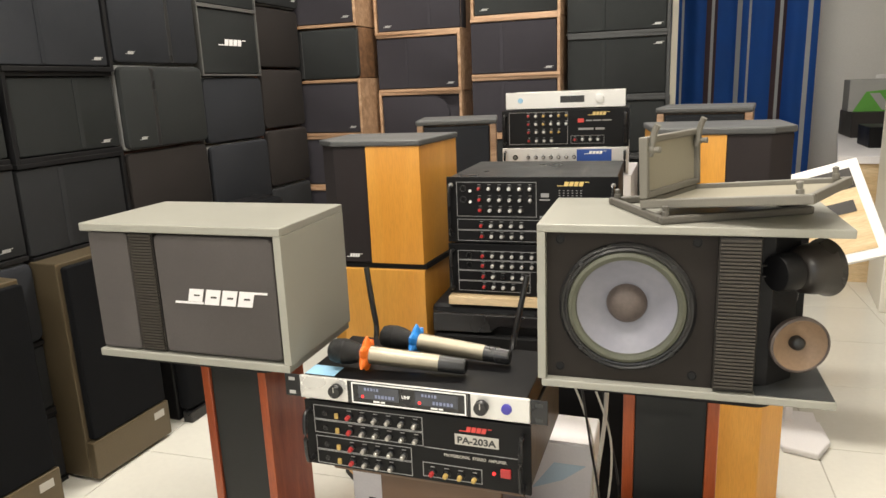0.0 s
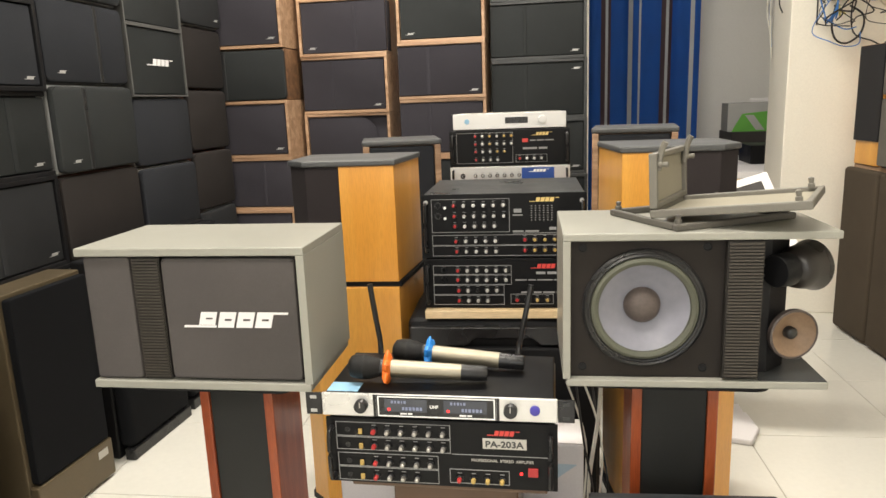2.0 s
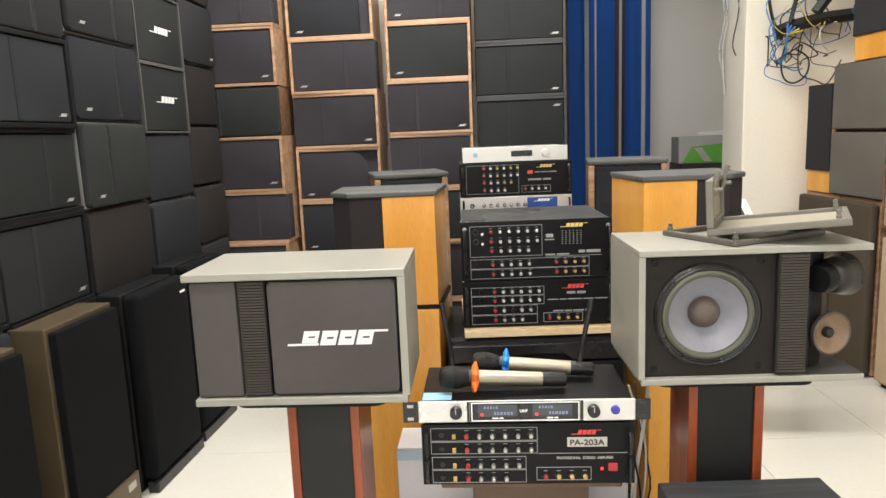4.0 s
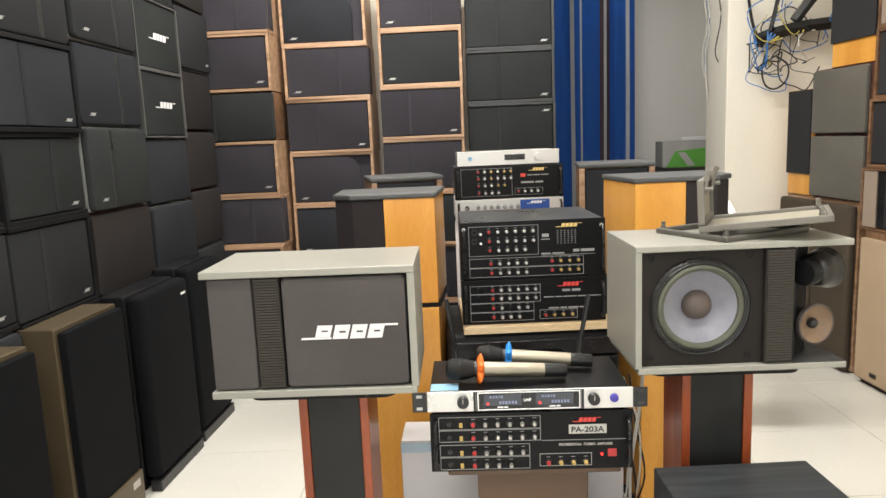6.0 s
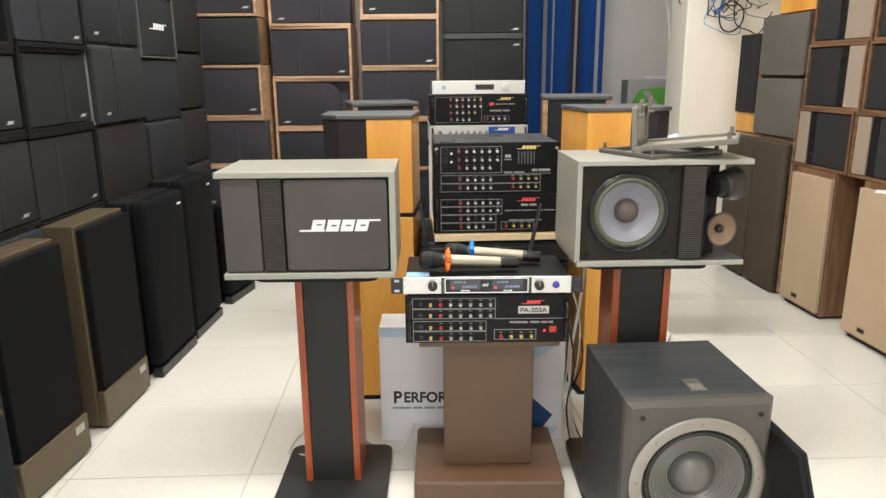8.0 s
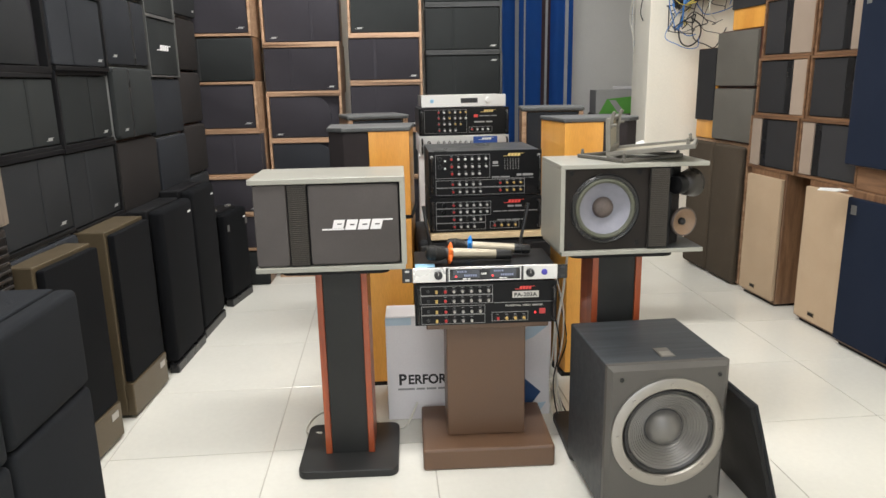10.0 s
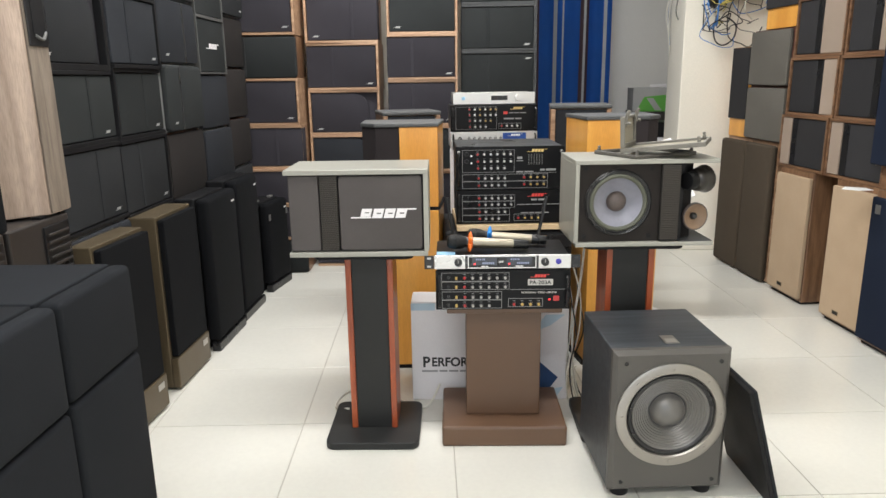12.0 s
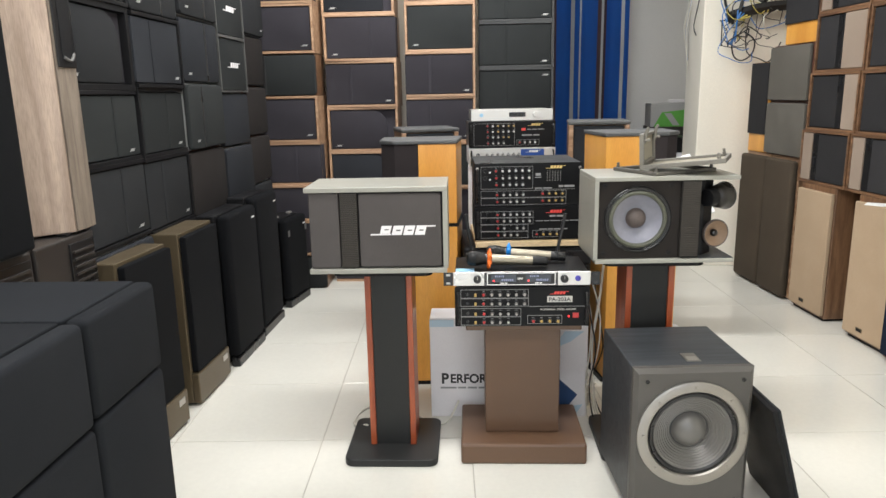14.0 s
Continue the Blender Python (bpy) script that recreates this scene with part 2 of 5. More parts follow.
    bluerub=mat("blue_rubber", (0.02, 0.25, 0.75), 0.5, vary=0.05, bump=0),
    violet=mat("violet_button", (0.06, 0.05, 0.35), 0.35, vary=0.05, bump=0),
    mesh=mat("wire_mesh", (0.02, 0.02, 0.02), 0.4, metal=0.6, grain=1500, bump=1.0, vary=0.5),
    lcd=mat("lcd_glass", (0.06, 0.065, 0.08), 0.15, vary=0.1, bump=0),
    green=mat("green_print", (0.12, 0.4, 0.06), 0.6, vary=0.1, stains=12),
    curtain=mat("blue_curtain", (0.018, 0.12, 0.48), 0.8, vary=0.12, grain=500, bump=0.3),
    stripew=mat("pale_stripe", (0.6, 0.62, 0.64), 0.8, vary=0.06, grain=500, bump=0.3),
    stripeb=mat("brown_stripe", (0.1, 0.06, 0.07), 0.8, vary=0.06, grain=500, bump=0.3),
    cablew=mat("white_cable", (0.7, 0.68, 0.6), 0.5, vary=0.05, bump=0),
    cableb=mat("black_cable", (0.012, 0.012, 0.013), 0.45, vary=0.1, bump=0),
    cableblue=mat("blue_cable", (0.05, 0.2, 0.55), 0.45, vary=0.1, bump=0),
    cabley=mat("yellow_cable", (0.6, 0.5, 0.12), 0.5, vary=0.1, bump=0),
    rled=glow("red_led", (1.0, 0.03, 0.03), 2.5),
    digits=glow("blue_digits", (0.35, 0.4, 0.6), 0.35),
    lampglow=glow("lamp_diffuser", (1.0, 0.97, 0.92), 3.0),
)


# ---- building helpers ----
def part(name, bm, material, parent=None, label="", smooth=False, m=None):
    me = bpy.data.meshes.new(name)
    bm.normal_update()
    bm.to_mesh(me)
    bm.free()
    for mm in (material if isinstance(material, (list, tuple)) else [material]):
        me.materials.append(mm)
    if smooth:
        me.shade_smooth()
        me.set_sharp_from_angle(angle=radians(40))
    ob = new(name, me)
    if parent is not None:
        ob.parent = parent
    if m is not None:
        ob.matrix_basis = m
    if label:
        tagged(ob, label)
    return ob


def thing(name, label, category, m=None, group="", kind=""):
    ob = new(name)
    ob.empty_display_size = 0.1
    if m is not None:
        ob.matrix_world = m
    return tagged(ob, label, category, group, kind)


def add_box(bm, x0, x1, y0, y1, z0, z1, bevel=0.0, seg=2):
    t = bmesh.new()
    bmesh.ops.create_cube(t, size=1)
    for v in t.verts:
        v.co = Vector(((x0 + x1) / 2 + v.co.x * (x1 - x0), (y0 + y1) / 2 + v.co.y * (y1 - y0), (z0 + z1) / 2 + v.co.z * (z1 - z0)))
    if bevel:
        bmesh.ops.bevel(t, geom=t.edges[:], offset=bevel, segments=seg, profile=0.5, affect="EDGES")
    join(bm, t)
    return bm


def join(bm, t):
    me = bpy.data.meshes.new("tmp")
    t.to_mesh(me)
    t.free()
    bm.from_mesh(me)
    bpy.data.meshes.remove(me)
    return bm


def bx(x0, x1, y0, y1, z0, z1, bevel=0.003, seg=2):
    return add_box(bmesh.new(), x0, x1, y0, y1, z0, z1, bevel, seg)


def prism(points, z0, z1, bevel=0.0):
    """An upright solid over an outline of plan points, counter-clockwise."""
    bm = bmesh.new()
    f = bm.faces.new([bm.verts.new((x, y, z0)) for x, y in points])
    up = bmesh.ops.extrude_face_region(bm, geom=[f])
    for v in up["geom"]:
        if isinstance(v, bmesh.types.BMVert):
            v.co.z = z1
    bmesh.ops.recalc_face_normals(bm, faces=bm.faces)
    if bevel:
        bmesh.ops.bevel(bm, geom=bm.edges[:], offset=bevel, segments=2, profile=0.5, affect="EDGES")
    return bm


def plate(points, y0, y1, bevel=0.0):
    """A flat solid over an outline in x and z, between the depths y0 and y1."""
    bm = prism(points, 0, 1, 0)
    for v in bm.verts:
        v.co = Vector((v.co.x, y0 if v.co.z < 0.5 else y1, v.co.y))
    bmesh.ops.recalc_face_normals(bm, faces=bm.faces)
    if bevel:
        bmesh.ops.bevel(bm, geom=bm.edges[:], offset=bevel, segments=2, profile=0.5, affect="EDGES")
    return bm


def rounded(x0, x1, z0, z1, r, n=5):
    pts = []
    for cx, cz, a in ((x1 - r, z0 + r, -90), (x1 - r, z1 - r, 0), (x0 + r, z1 - r, 90), (x0 + r, z0 + r, 180)):
        for i in range(n + 1):
            b = radians(a + 90 * i / n)
            pts.append((cx + r * math.cos(b), cz + r * math.sin(b)))
    return pts


def lathe(profile, seg=40, axis="Y"):
    """A turned solid: (radius, distance along the axis) pairs."""
    bm = bmesh.new()
    rows = []
    for r, h in profile:
        if r < 1e-6:
            rows.append([bm.verts.new((0, h, 0))])
        else:
            rows.append([bm.verts.new((r * math.cos(2 * math.pi * i / seg), h, r * math.sin(2 * math.pi * i / seg))) for i in range(seg)])
    for a, b in zip(rows, rows[1:]):
        for i in range(seg):
            k = (i + 1) % seg
            if len(a) == 1:
                bm.faces.new((a[0], b[k], b[i]))
            elif len(b) == 1:
                bm.faces.new((a[i], a[k], b[0]))
            else:
                bm.faces.new((a[i], a[k], b[k], b[i]))
    bmesh.ops.recalc_face_normals(bm, faces=bm.faces)
    if axis == "Z":
        bm.transform(Matrix.Rotation(radians(90), 4, "X"))
    if axis == "X":
        bm.transform(Matrix.Rotation(radians(-90), 4, "Z"))
    return bm


def holed(x0, x1, z0, z1, cx, cz, r, y0, y1, c=0.0, n=64):
    """A board with a round hole, its front edges cut back by c."""
    bm = bmesh.new()
    ang = sorted([2 * math.pi * i / n for i in range(n)] + [math.atan2(z - cz, x - cx) % (2 * math.pi) for x in (x0, x1) for z in (z0, z1)])
    def edge(a, g):
        dx, dz = math.cos(a), math.sin(a)
        k = min([((x1 - g if dx > 0 else x0 + g) - cx) / dx if abs(dx) > 1e-9 else 9, ((z1 - g if dz > 0 else z0 + g) - cz) / dz if abs(dz) > 1e-9 else 9])
        return cx + k * dx, cz + k * dz
    loops = []
    for a in ang:
        p, q = edge(a, c), edge(a, 0.0)
        h = (cx + r * math.cos(a), cz + r * math.sin(a))
        loops.append([bm.verts.new(v) for v in ((h[0], y1, h[1]), (h[0], y0, h[1]), (p[0], y0, p[1]), (q[0], y0 + c + 0.0005, q[1]), (q[0], y1, q[1]))])
    for a, b in zip(loops, loops[1:] + loops[:1]):
        for i in range(5):
            j = (i + 1) % 5
            bm.faces.new((a[i], a[j], b[j], b[i]))
    bmesh.ops.recalc_face_normals(bm, faces=bm.faces)
    return bm


def tube(points, r, seg=6, smooth=4):
    """A round cable or bar along a smooth line through the points."""
    pts = [Vector(p) for p in points]
    line = []
    for i in range(len(pts) - 1):
        p0, p1, p2, p3 = pts[max(i - 1, 0)], pts[i], pts[i + 1], pts[min(i + 2, len(pts) - 1)]
        for k in range(smooth):
            t = k / smooth
            line.append(0.5 * (2 * p1 + (p2 - p0) * t + (2 * p0 - 5 * p1 + 4 * p2 - p3) * t * t + (3 * p1 - p0 - 3 * p2 + p3) * t ** 3))
    line.append(pts[-1])
    bm = bmesh.new()
    rings = []
    for i, c in enumerate(line):
        d = (line[min(i + 1, len(line) - 1)] - line[max(i - 1, 0)]).normalized()
        q = d.to_track_quat("Z", "Y")
        rings.append([bm.verts.new(c + q @ Vector((r * math.cos(2 * math.pi * j / seg), r * math.sin(2 * math.pi * j / seg), 0))) for j in range(seg)])
    for a, b in zip(rings, rings[1:]):
        for j in range(seg):
            bm.faces.new((a[j], a[(j + 1) % seg], b[(j + 1) % seg], b[j]))
    bm.faces.new(rings[0][::-1])
    bm.faces.new(rings[-1])
    return bm


def text_mesh(name, body, size, material, parent, m, bold=0.0, width=1.0):
    cu = bpy.data.curves.new(name, "FONT")
    cu.body, cu.size, cu.extrude, cu.offset = body, size, 0.0003, bold
    tmp = bpy.data.objects.new(name, cu)
    scene.collection.objects.link(tmp)
    bpy.context.view_layer.update()
    me = bpy.data.meshes.new_from_object(tmp.evaluated_get(bpy.context.evaluated_depsgraph_get()))
    bpy.data.objects.remove(tmp)
    me.transform(Matrix.Diagonal((width, 1, 1, 1)))
    me.materials.clear()
    me.materials.append(material)
    ob = new(name, me)
    ob.parent, ob.matrix_basis = parent, m
    return ob


def upright(x, y, z):
    """Puts flat lettering upright on a front that faces -y."""
    return pose(x, y, z, 90, 0, 0)


def logo_bm(w, h, y):
    """Plain slanted blocks between two thin lines, as a maker's mark."""
    bm = bmesh.new()
    k = 0.25 * h
    def quad(x0, x1, z0, z1):
        join(bm, plate([(x0 + k * (z0 / h), z0), (x1 + k * (z0 / h), z0), (x1 + k * (z1 / h), z1), (x0 + k * (z1 / h), z1)], y - 0.0008, y))
    a, b = 0.22 * w, 0.86 * w
    s = (b - a) / 4
    for i in range(4):
        quad(a + i * s, a + (i + 0.84) * s, 0, h)
    quad(0, a * 0.97, 0, 0.16 * h)
    quad(b + 0.01 * w, w, 0.84 * h, h)
    return bm


# ---- the room ----
def tag_structure(ob, label):
    return tagged(ob, label, kind="structure")


X0, X1, Y0, Y1 = -1.98, 1.98, -4.0, 6.15
tag_structure(part("floor", bx(X0, X1, Y0, Y1, -0.1, -0.003, 0), M["grout"]), "cream glazed tile floor with thin grey joints")
floor = bpy.data.objects["floor"]
tag_structure(part("ceiling", bx(X0, X1, Y0, Y1, CEIL, CEIL + 0.1, 0), M["ceil"]), "plain white painted ceiling")
tag_structure(part("wall_west", bx(X0 - 0.12, X0, Y0, Y1, 0, CEIL, 0), M["plaster"]), "white painted wall behind the stacked loudspeakers")
tag_structure(part("wall_east", bx(X1, X1 + 0.12, Y0, Y1, 0, CEIL, 0), M["cream"]), "cream painted side wall")
tag_structure(part("wall_north", bx(X0, X1, Y1, Y1 + 0.12, 0, CEIL, 0), M["plaster"]), "pale grey painted wall of the back room")
tag_structure(part("wall_partition", bx(X0, 0.125, 3.83, 3.95, 0, CEIL, 0), M["cream"]), "partition wall behind the stacked loudspeakers")
bm = bmesh.new()
add_box(bm, X0, -1.8, Y0 - 0.12, Y0, 0, CEIL)
add_box(bm, 1.4, X1, Y0 - 0.12, Y0, 0, CEIL)
add_box(bm, -1.8, 1.4, Y0 - 0.12, Y0, 2.6, CEIL)
tag_structure(part("wall_south", bm, M["plaster"]), "white wall with the open shopfront")
tag_structure(part("column", prism([(1.1, 3.78), (1.93, 3.74), (1.95, 4.22), (1.15, 4.26)], 0, CEIL, 0.006), M["cream"]), "cream painted square column with loose cables")

for ly, lx, ll in ((-1.6, -0.5, 1.0), (0.6, -0.5, 1.0), (2.6, -0.5, 1.0), (4.9, 0.9, 0.3)):
    c = thing("ceiling_light", "white ceiling light with a frosted diffuser", "ceiling light", pose(lx, ly, CEIL), "ceiling lights")
    part("housing", bx(-ll, ll, -0.16, 0.16, -0.05, 0, 0.004), M["offwhite"], c)
    part("diffuser", bx(-ll + 0.02, ll - 0.02, -0.14, 0.14, -0.07, -0.052, 0.004), M["lampglow"], c)


# ---- loudspeakers in the stacks ----
def speaker(name, label, m, w, h, d, style="black", cloth_m="clothblack", frame_m="black", rib=None, badge=None, group="", round_side=0, big_logo=False, gap=0.012):
    """A bookshelf loudspeaker lying on its side. Front at y = 0 facing -y, base at z = 0, middle at x = 0."""
    s = thing(name, label, "loudspeaker", m, group)
    a, b = -w / 2, w / 2
    op = 0 if style != "frame" or rib is None else (-1 if rib < 0.5 else 1)
    if style == "frame":
        # one end of the ribbed kind is wrapped in cloth, with no frame there
        bm = bmesh.new()
        t = gap
        add_box(bm, a, b, 0.03, d, 0.0, h, 0.002)
        if op >= 0:
            add_box(bm, a, a + t, 0, 0.03, 0, h, 0.0015)
        if op <= 0:
            add_box(bm, b - t, b, 0, 0.03, 0, h, 0.0015)
        fa, fb = (a if op < 0 else a + t), (b if op > 0 else b - t)
        add_box(bm, fa, fb, 0, 0.03, 0, t, 0.0015)
        add_box(bm, fa, fb, 0, 0.03, h - t, h, 0.0015)
        part("cabinet", bm, M[frame_m], s)
        g0, g1, z0, z1, yf = fa + (0.0 if op < 0 else 0.004), fb - (0.0 if op > 0 else 0.004), t + 0.004, h - t - 0.004, 0.006
    else:
        part("cabinet", bx(a + 0.002, b - 0.002, 0.022, d, 0.0, h - 0.002, 0.009, 3), M[frame_m], s, smooth=True)
        g0, g1, z0, z1, yf = a, b, 0.004, h - 0.008, 0.0
    if round_side:
        r = (z1 - z0) * 0.42
        pts = [(g0, z0), (g1 - 0.05, z0)]
        pts += [(g1 - 0.05 - r + r * math.cos(radians(q)), z1 - r + r * math.sin(radians(q))) for q in range(0, 91, 10)]
        pts += [(g0, z1)]
        gb = plate(pts, yf, 0.026, 0.003)
        part("baffle", bx(g0 + 0.002, g1, *((0.0265, 0.0299) if style == "frame" else (0.014, 0.0216)), z0, z1, 0.0), M["clothviolet"], s)
    else:
        gb = plate(rounded(g0, g1, z0, z1, 0.02 if style != "frame" else 0.006, 4), yf, 0.026, 0.009 if style != "frame" else 0.003)
        if op:
            xe = a - 0.003 if op < 0 else b + 0.0002
            add_box(gb, xe, xe + 0.0028, 0.0262, 0.108, z0, z1, 0.001)
    part("grille", gb, M[cloth_m], s, smooth=True)
    if rib is not None:
        xr = a + rib * w
        part("rib", bx(xr - 0.009, xr + 0.009, yf - 0.0025, yf + 0.004, z0 + 0.004, z1 - 0.004, 0.002), M["ribgloss" if style == "wrap" else cloth_m], s)
    if big_logo:
        part("emblem", logo_bm(w * 0.46, h * 0.095, -0.0005), M["offwhite"], s, m=pose(-w * 0.2, yf, h * 0.45))
    elif badge is not None:
        part("emblem", logo_bm(0.044, 0.0095, -0.0005), M["badge"], s, m=pose(a + badge[0] * w, yf, badge[1] * h))
    return s


rnd = random.Random(4)
BLACKS = ("clothblack", "clothnavy", "clothgreen", "clothblack")
GL = "loudspeakers stacked along the wall"


def left_column(y0, y1, zs, face, kinds):
    w = y1 - y0
    for i, (z0, z1) in enumerate(zip(zs, zs[1:])):
        k = kinds[i % len(kinds)]
        jit = rnd.uniform(-0.008, 0.008)
        m = pose(face + jit, (y0 + y1) / 2, z0, 0, 0, 90 + rnd.uniform(-0.6, 0.6))
        ww = w - 0.012
        hh = z1 - z0
        if k == "a":
            speaker("shelf_speaker", "black shelf loudspeaker with a recessed cloth grille, in a wall stack", m, ww, hh, 0.27, "frame", rnd.choice(BLACKS), "black", rnd.choice((0.36, 0.62)), (0.8, 0.13), GL, gap=0.014)
        elif k == "b":
            speaker("shelf_speaker", "black shelf loudspeaker with a ribbed cloth grille, in a wall stack", m, ww, hh, 0.27, "wrap", rnd.choice(BLACKS), "edge", rnd.choice((0.35, 0.64)), (0.12, 0.12), GL)
        elif k == "r":
            speaker("shelf_speaker", "black shelf loudspeaker with a rounded grille, in a wall stack", m, ww, hh, 0.27, "frame", "clothblack", "black", None, (0.08, 0.15), GL, 1, gap=0.02)
        elif k == "g":
            speaker("shelf_speaker", "black loudspeaker with a large white emblem, in a wall stack", m, ww, hh, 0.27, "frame", "clothgreen", "rimgrey", None, None, GL, 0, True, gap=0.007)
        elif k == "w":
            speaker("shelf_speaker", "dark rosewood loudspeaker with a black grille, in a wall stack", m, ww, hh, 0.27, "wrap", "clothcoffee", "rosewood", None, None, GL)
        else:
            speaker("shelf_speaker", "plain black cloth loudspeaker in a wall stack", m, ww, hh, 0.27, "wrap", rnd.choice(BLACKS), "edge", None, rnd.choice((None, (0.8, 0.12))), GL)


LOW = [0.0, 0.235, 0.465]
left_column(1.10, 1.545, LOW + [0.71, 0.99, 1.235, 1.52, 1.80, 2.08], -1.62, "aabaarab")
left_column(1.55, 1.97, LOW + [0.695, 0.985, 1.245, 1.515, 1.79, 2.07], -1.62, "aaaaaab")
left_column(1.975, 2.42, LOW + [0.685, 0.98, 1.27, 1.545, 1.83, 2.1], -1.62, "bbbwbbbb")
left_column(2.43, 2.85, LOW + [0.69, 0.96, 1.23, 1.50, 1.78, 2.06], -1.625, "ppppp" + "ggb")
left_column(2.86, 3.23, LOW + [0.72, 0.99, 1.265, 1.54, 1.82, 2.1], -1.635, "pppwwwpw")


def back_column(x0, x1, face, zs, specs):
    for (z0, z1), sp in zip(zip(zs, zs[1:]), specs):
        style, cl, fr, rib, badge, rs, lab = sp
        m = pose((x0 + x1) / 2 + rnd.uniform(-0.004, 0.004), face + rnd.uniform(-0.008, 0.008), z0, 0, 0, rnd.uniform(-0.8, 0.8))
        speaker("shelf_speaker", lab, m, x1 - x0 - 0.008, z1 - z0, 0.28, style, cl, fr, rib, badge, GL, rs, gap=0.014)


TW = ("frame", "clothviolet", "teak", 0.35, (0.82, 0.12), 0, "teak shelf loudspeaker with a plum-black grille, in a wall stack")
TR = ("frame", "clothnavy", "teak", None, (0.1, 0.12), 1, "teak shelf loudspeaker with a rounded black grille, in a wall stack")
WV = ("frame", "clothviolet", "teak", 0.65, (0.1, 0.13), 0, "teak shelf loudspeaker with a wrapped plum-black grille, in a wall stack")
WR = ("frame", "clothviolet", "teak", None, (0.1, 0.12), 1, "teak shelf loudspeaker with a rounded plum-black grille, in a wall stack")
WG = ("wrap", "clothgreen", "walnut", 0.3, None, 0, "shelf loudspeaker with a full black grille, in a wall stack")
TG = ("frame", "clothgreen", "teak", None, (0.1, 0.13), 0, "teak shelf loudspeaker with a black grille, in a wall stack")
TS = ("frame", "clothviolet", "teak", None, (0.82, 0.14), 0, "teak shelf loudspeaker with a black grille, in a wall stack")
BK = ("frame", "clothgreen", "greyframe", 0.36, (0.83, 0.12), 0, "black shelf loudspeaker with a black grille, in a wall stack")
BT = ("frame", "clothgreen", "greyframe", 0.36, (0.84, 0.82), 0, "black shelf loudspeaker with a black grille, in a wall stack")
back_column(-1.785, -1.335, 3.25, [0, 0.22, 0.44, 0.665, 0.928, 1.205, 1.453, 1.735, 2.0], (WG, WV, TS, WV, TS, WG, TS, WV))
back_column(-1.32, -0.868, 3.42, [0, 0.29, 0.575, 0.855, 1.13, 1.41, 1.685, 1.965, 2.24], (TW, WV, TR, WR, TW, WV, TR, WV))
back_column(-0.818, -0.38, 3.41, [0, 0.31, 0.62, 0.905, 1.185, 1.455, 1.74, 2.02], (TW, WV, TG, TW, TW, TG, WV))
back_column(-0.36, 0.105, 3.45, [0, 0.26, 0.53, 0.80, 1.07, 1.352, 1.625, 1.9, 2.18], (BK, BK, BK, BK, BT, BK, BK, BK))


# ---- floor-standing loudspeakers on the west side ----
def gold_tower(m, w, h, d):
    s = thing("floor_speaker", "bronze floor loudspeaker with a black cloth grille, leaning on the stack", "loudspeaker", m, "floor loudspeakers by the wall")
    part("cabinet", bx(-w / 2, w / 2, 0.03, d, 0.012, h, 0.004), M["gold"], s)
    part("base_panel", bx(-w / 2, w / 2, 0.0, 0.0295, 0.012, 0.135, 0.004), M["gold"], s)
    part("grille", plate(rounded(-w / 2 + 0.012, w / 2 - 0.006, 0.139, h - 0.012, 0.008, 3), 0.004, 0.03, 0.004), M["clothtower"], s)
    part("badge", bx(w * 0.28, w * 0.42, -0.002, 0.001, 0.09, 0.115, 0.001), M["alu"], s)
    part("plinth", bx(-w / 2 + 0.02, w / 2 - 0.02, 0.03, d - 0.02, 0, 0.012, 0), M["black"], s)
    return s


def black_tower(m, w, h, d):
    s = thing("floor_speaker", "tall black cloth-covered floor loudspeaker", "loudspeaker", m, "floor loudspeakers by the wall")
    part("cabinet", bx(-w / 2 + 0.002, w / 2 - 0.002, 0.0605, d, 0.0, h, 0.008, 3), M["black"], s)
    part("grille", bx(-w / 2, w / 2, 0.0, 0.06, 0.045, h - 0.002, 0.022, 4), M["clothtower"], s, smooth=True)
    part("base_panel", bx(-w / 2, w / 2, 0.0, 0.0395, 0.0, 0.043, 0.004), M["blackgloss"], s)
    part("emblem", bx(w * 0.3, w * 0.4, -0.0015, 0.001, h - 0.06, h - 0.052, 0), M["white"], s)
    return s


gold_tower(pose(-1.505, 1.25, 0, 0, 0, 86), 0.32, 0.695, 0.115)
gold_tower(pose(-1.495, 1.70, 0, 0, 0, 88), 0.32, 0.70, 0.14)
black_tower(pose(-1.47, 2.13, 0, 0, 0, 88), 0.36, 0.70, 0.15)
black_tower(pose(-1.47, 2.52, 0, 0, 0, 88), 0.33, 0.72, 0.15)
s = black_tower(pose(-1.44, 2.98, 0, 0, 0, 80), 0.28, 0.52, 0.17)
for x in (-0.09, 0.09):
    part("latch", bx(x - 0.018, x + 0.018, 0.075, 0.1, 0.5205, 0.532, 0.003), M["alu"], s, "small worn metal latch")
    part("corner_guard", bx(x * 1.3 - 0.012, x * 1.3 + 0.012, -0.003, -0.0003, 0.42, 0.455, 0.001), M["greyplastic"], s)


# ---- the two display loudspeakers on stands ----
def shell(s, w, h, d, t, closed_end):
    """Top, bottom, back and one end of a cabinet whose other end is open to the side drivers."""
    part("top_panel", bx(0, w, 0, d, h - t, h, 0.002), [M["taupe"]], s)
    part("bottom_panel", bx(0.006, w - 0.004, 0, d, 0, t, 0.002), M["taupe"], s)
    x0, x1 = (w - t, w) if closed_end == "right" else (0, t)
    part("side_panel", bx(x0, x1, 0.0005, d, t, h - t, 0.001), M["taupe"], s)
    part("back_panel", bx(t, w - t, d - 0.02, d - 0.002, t, h - t, 0.001), M["black"], s)


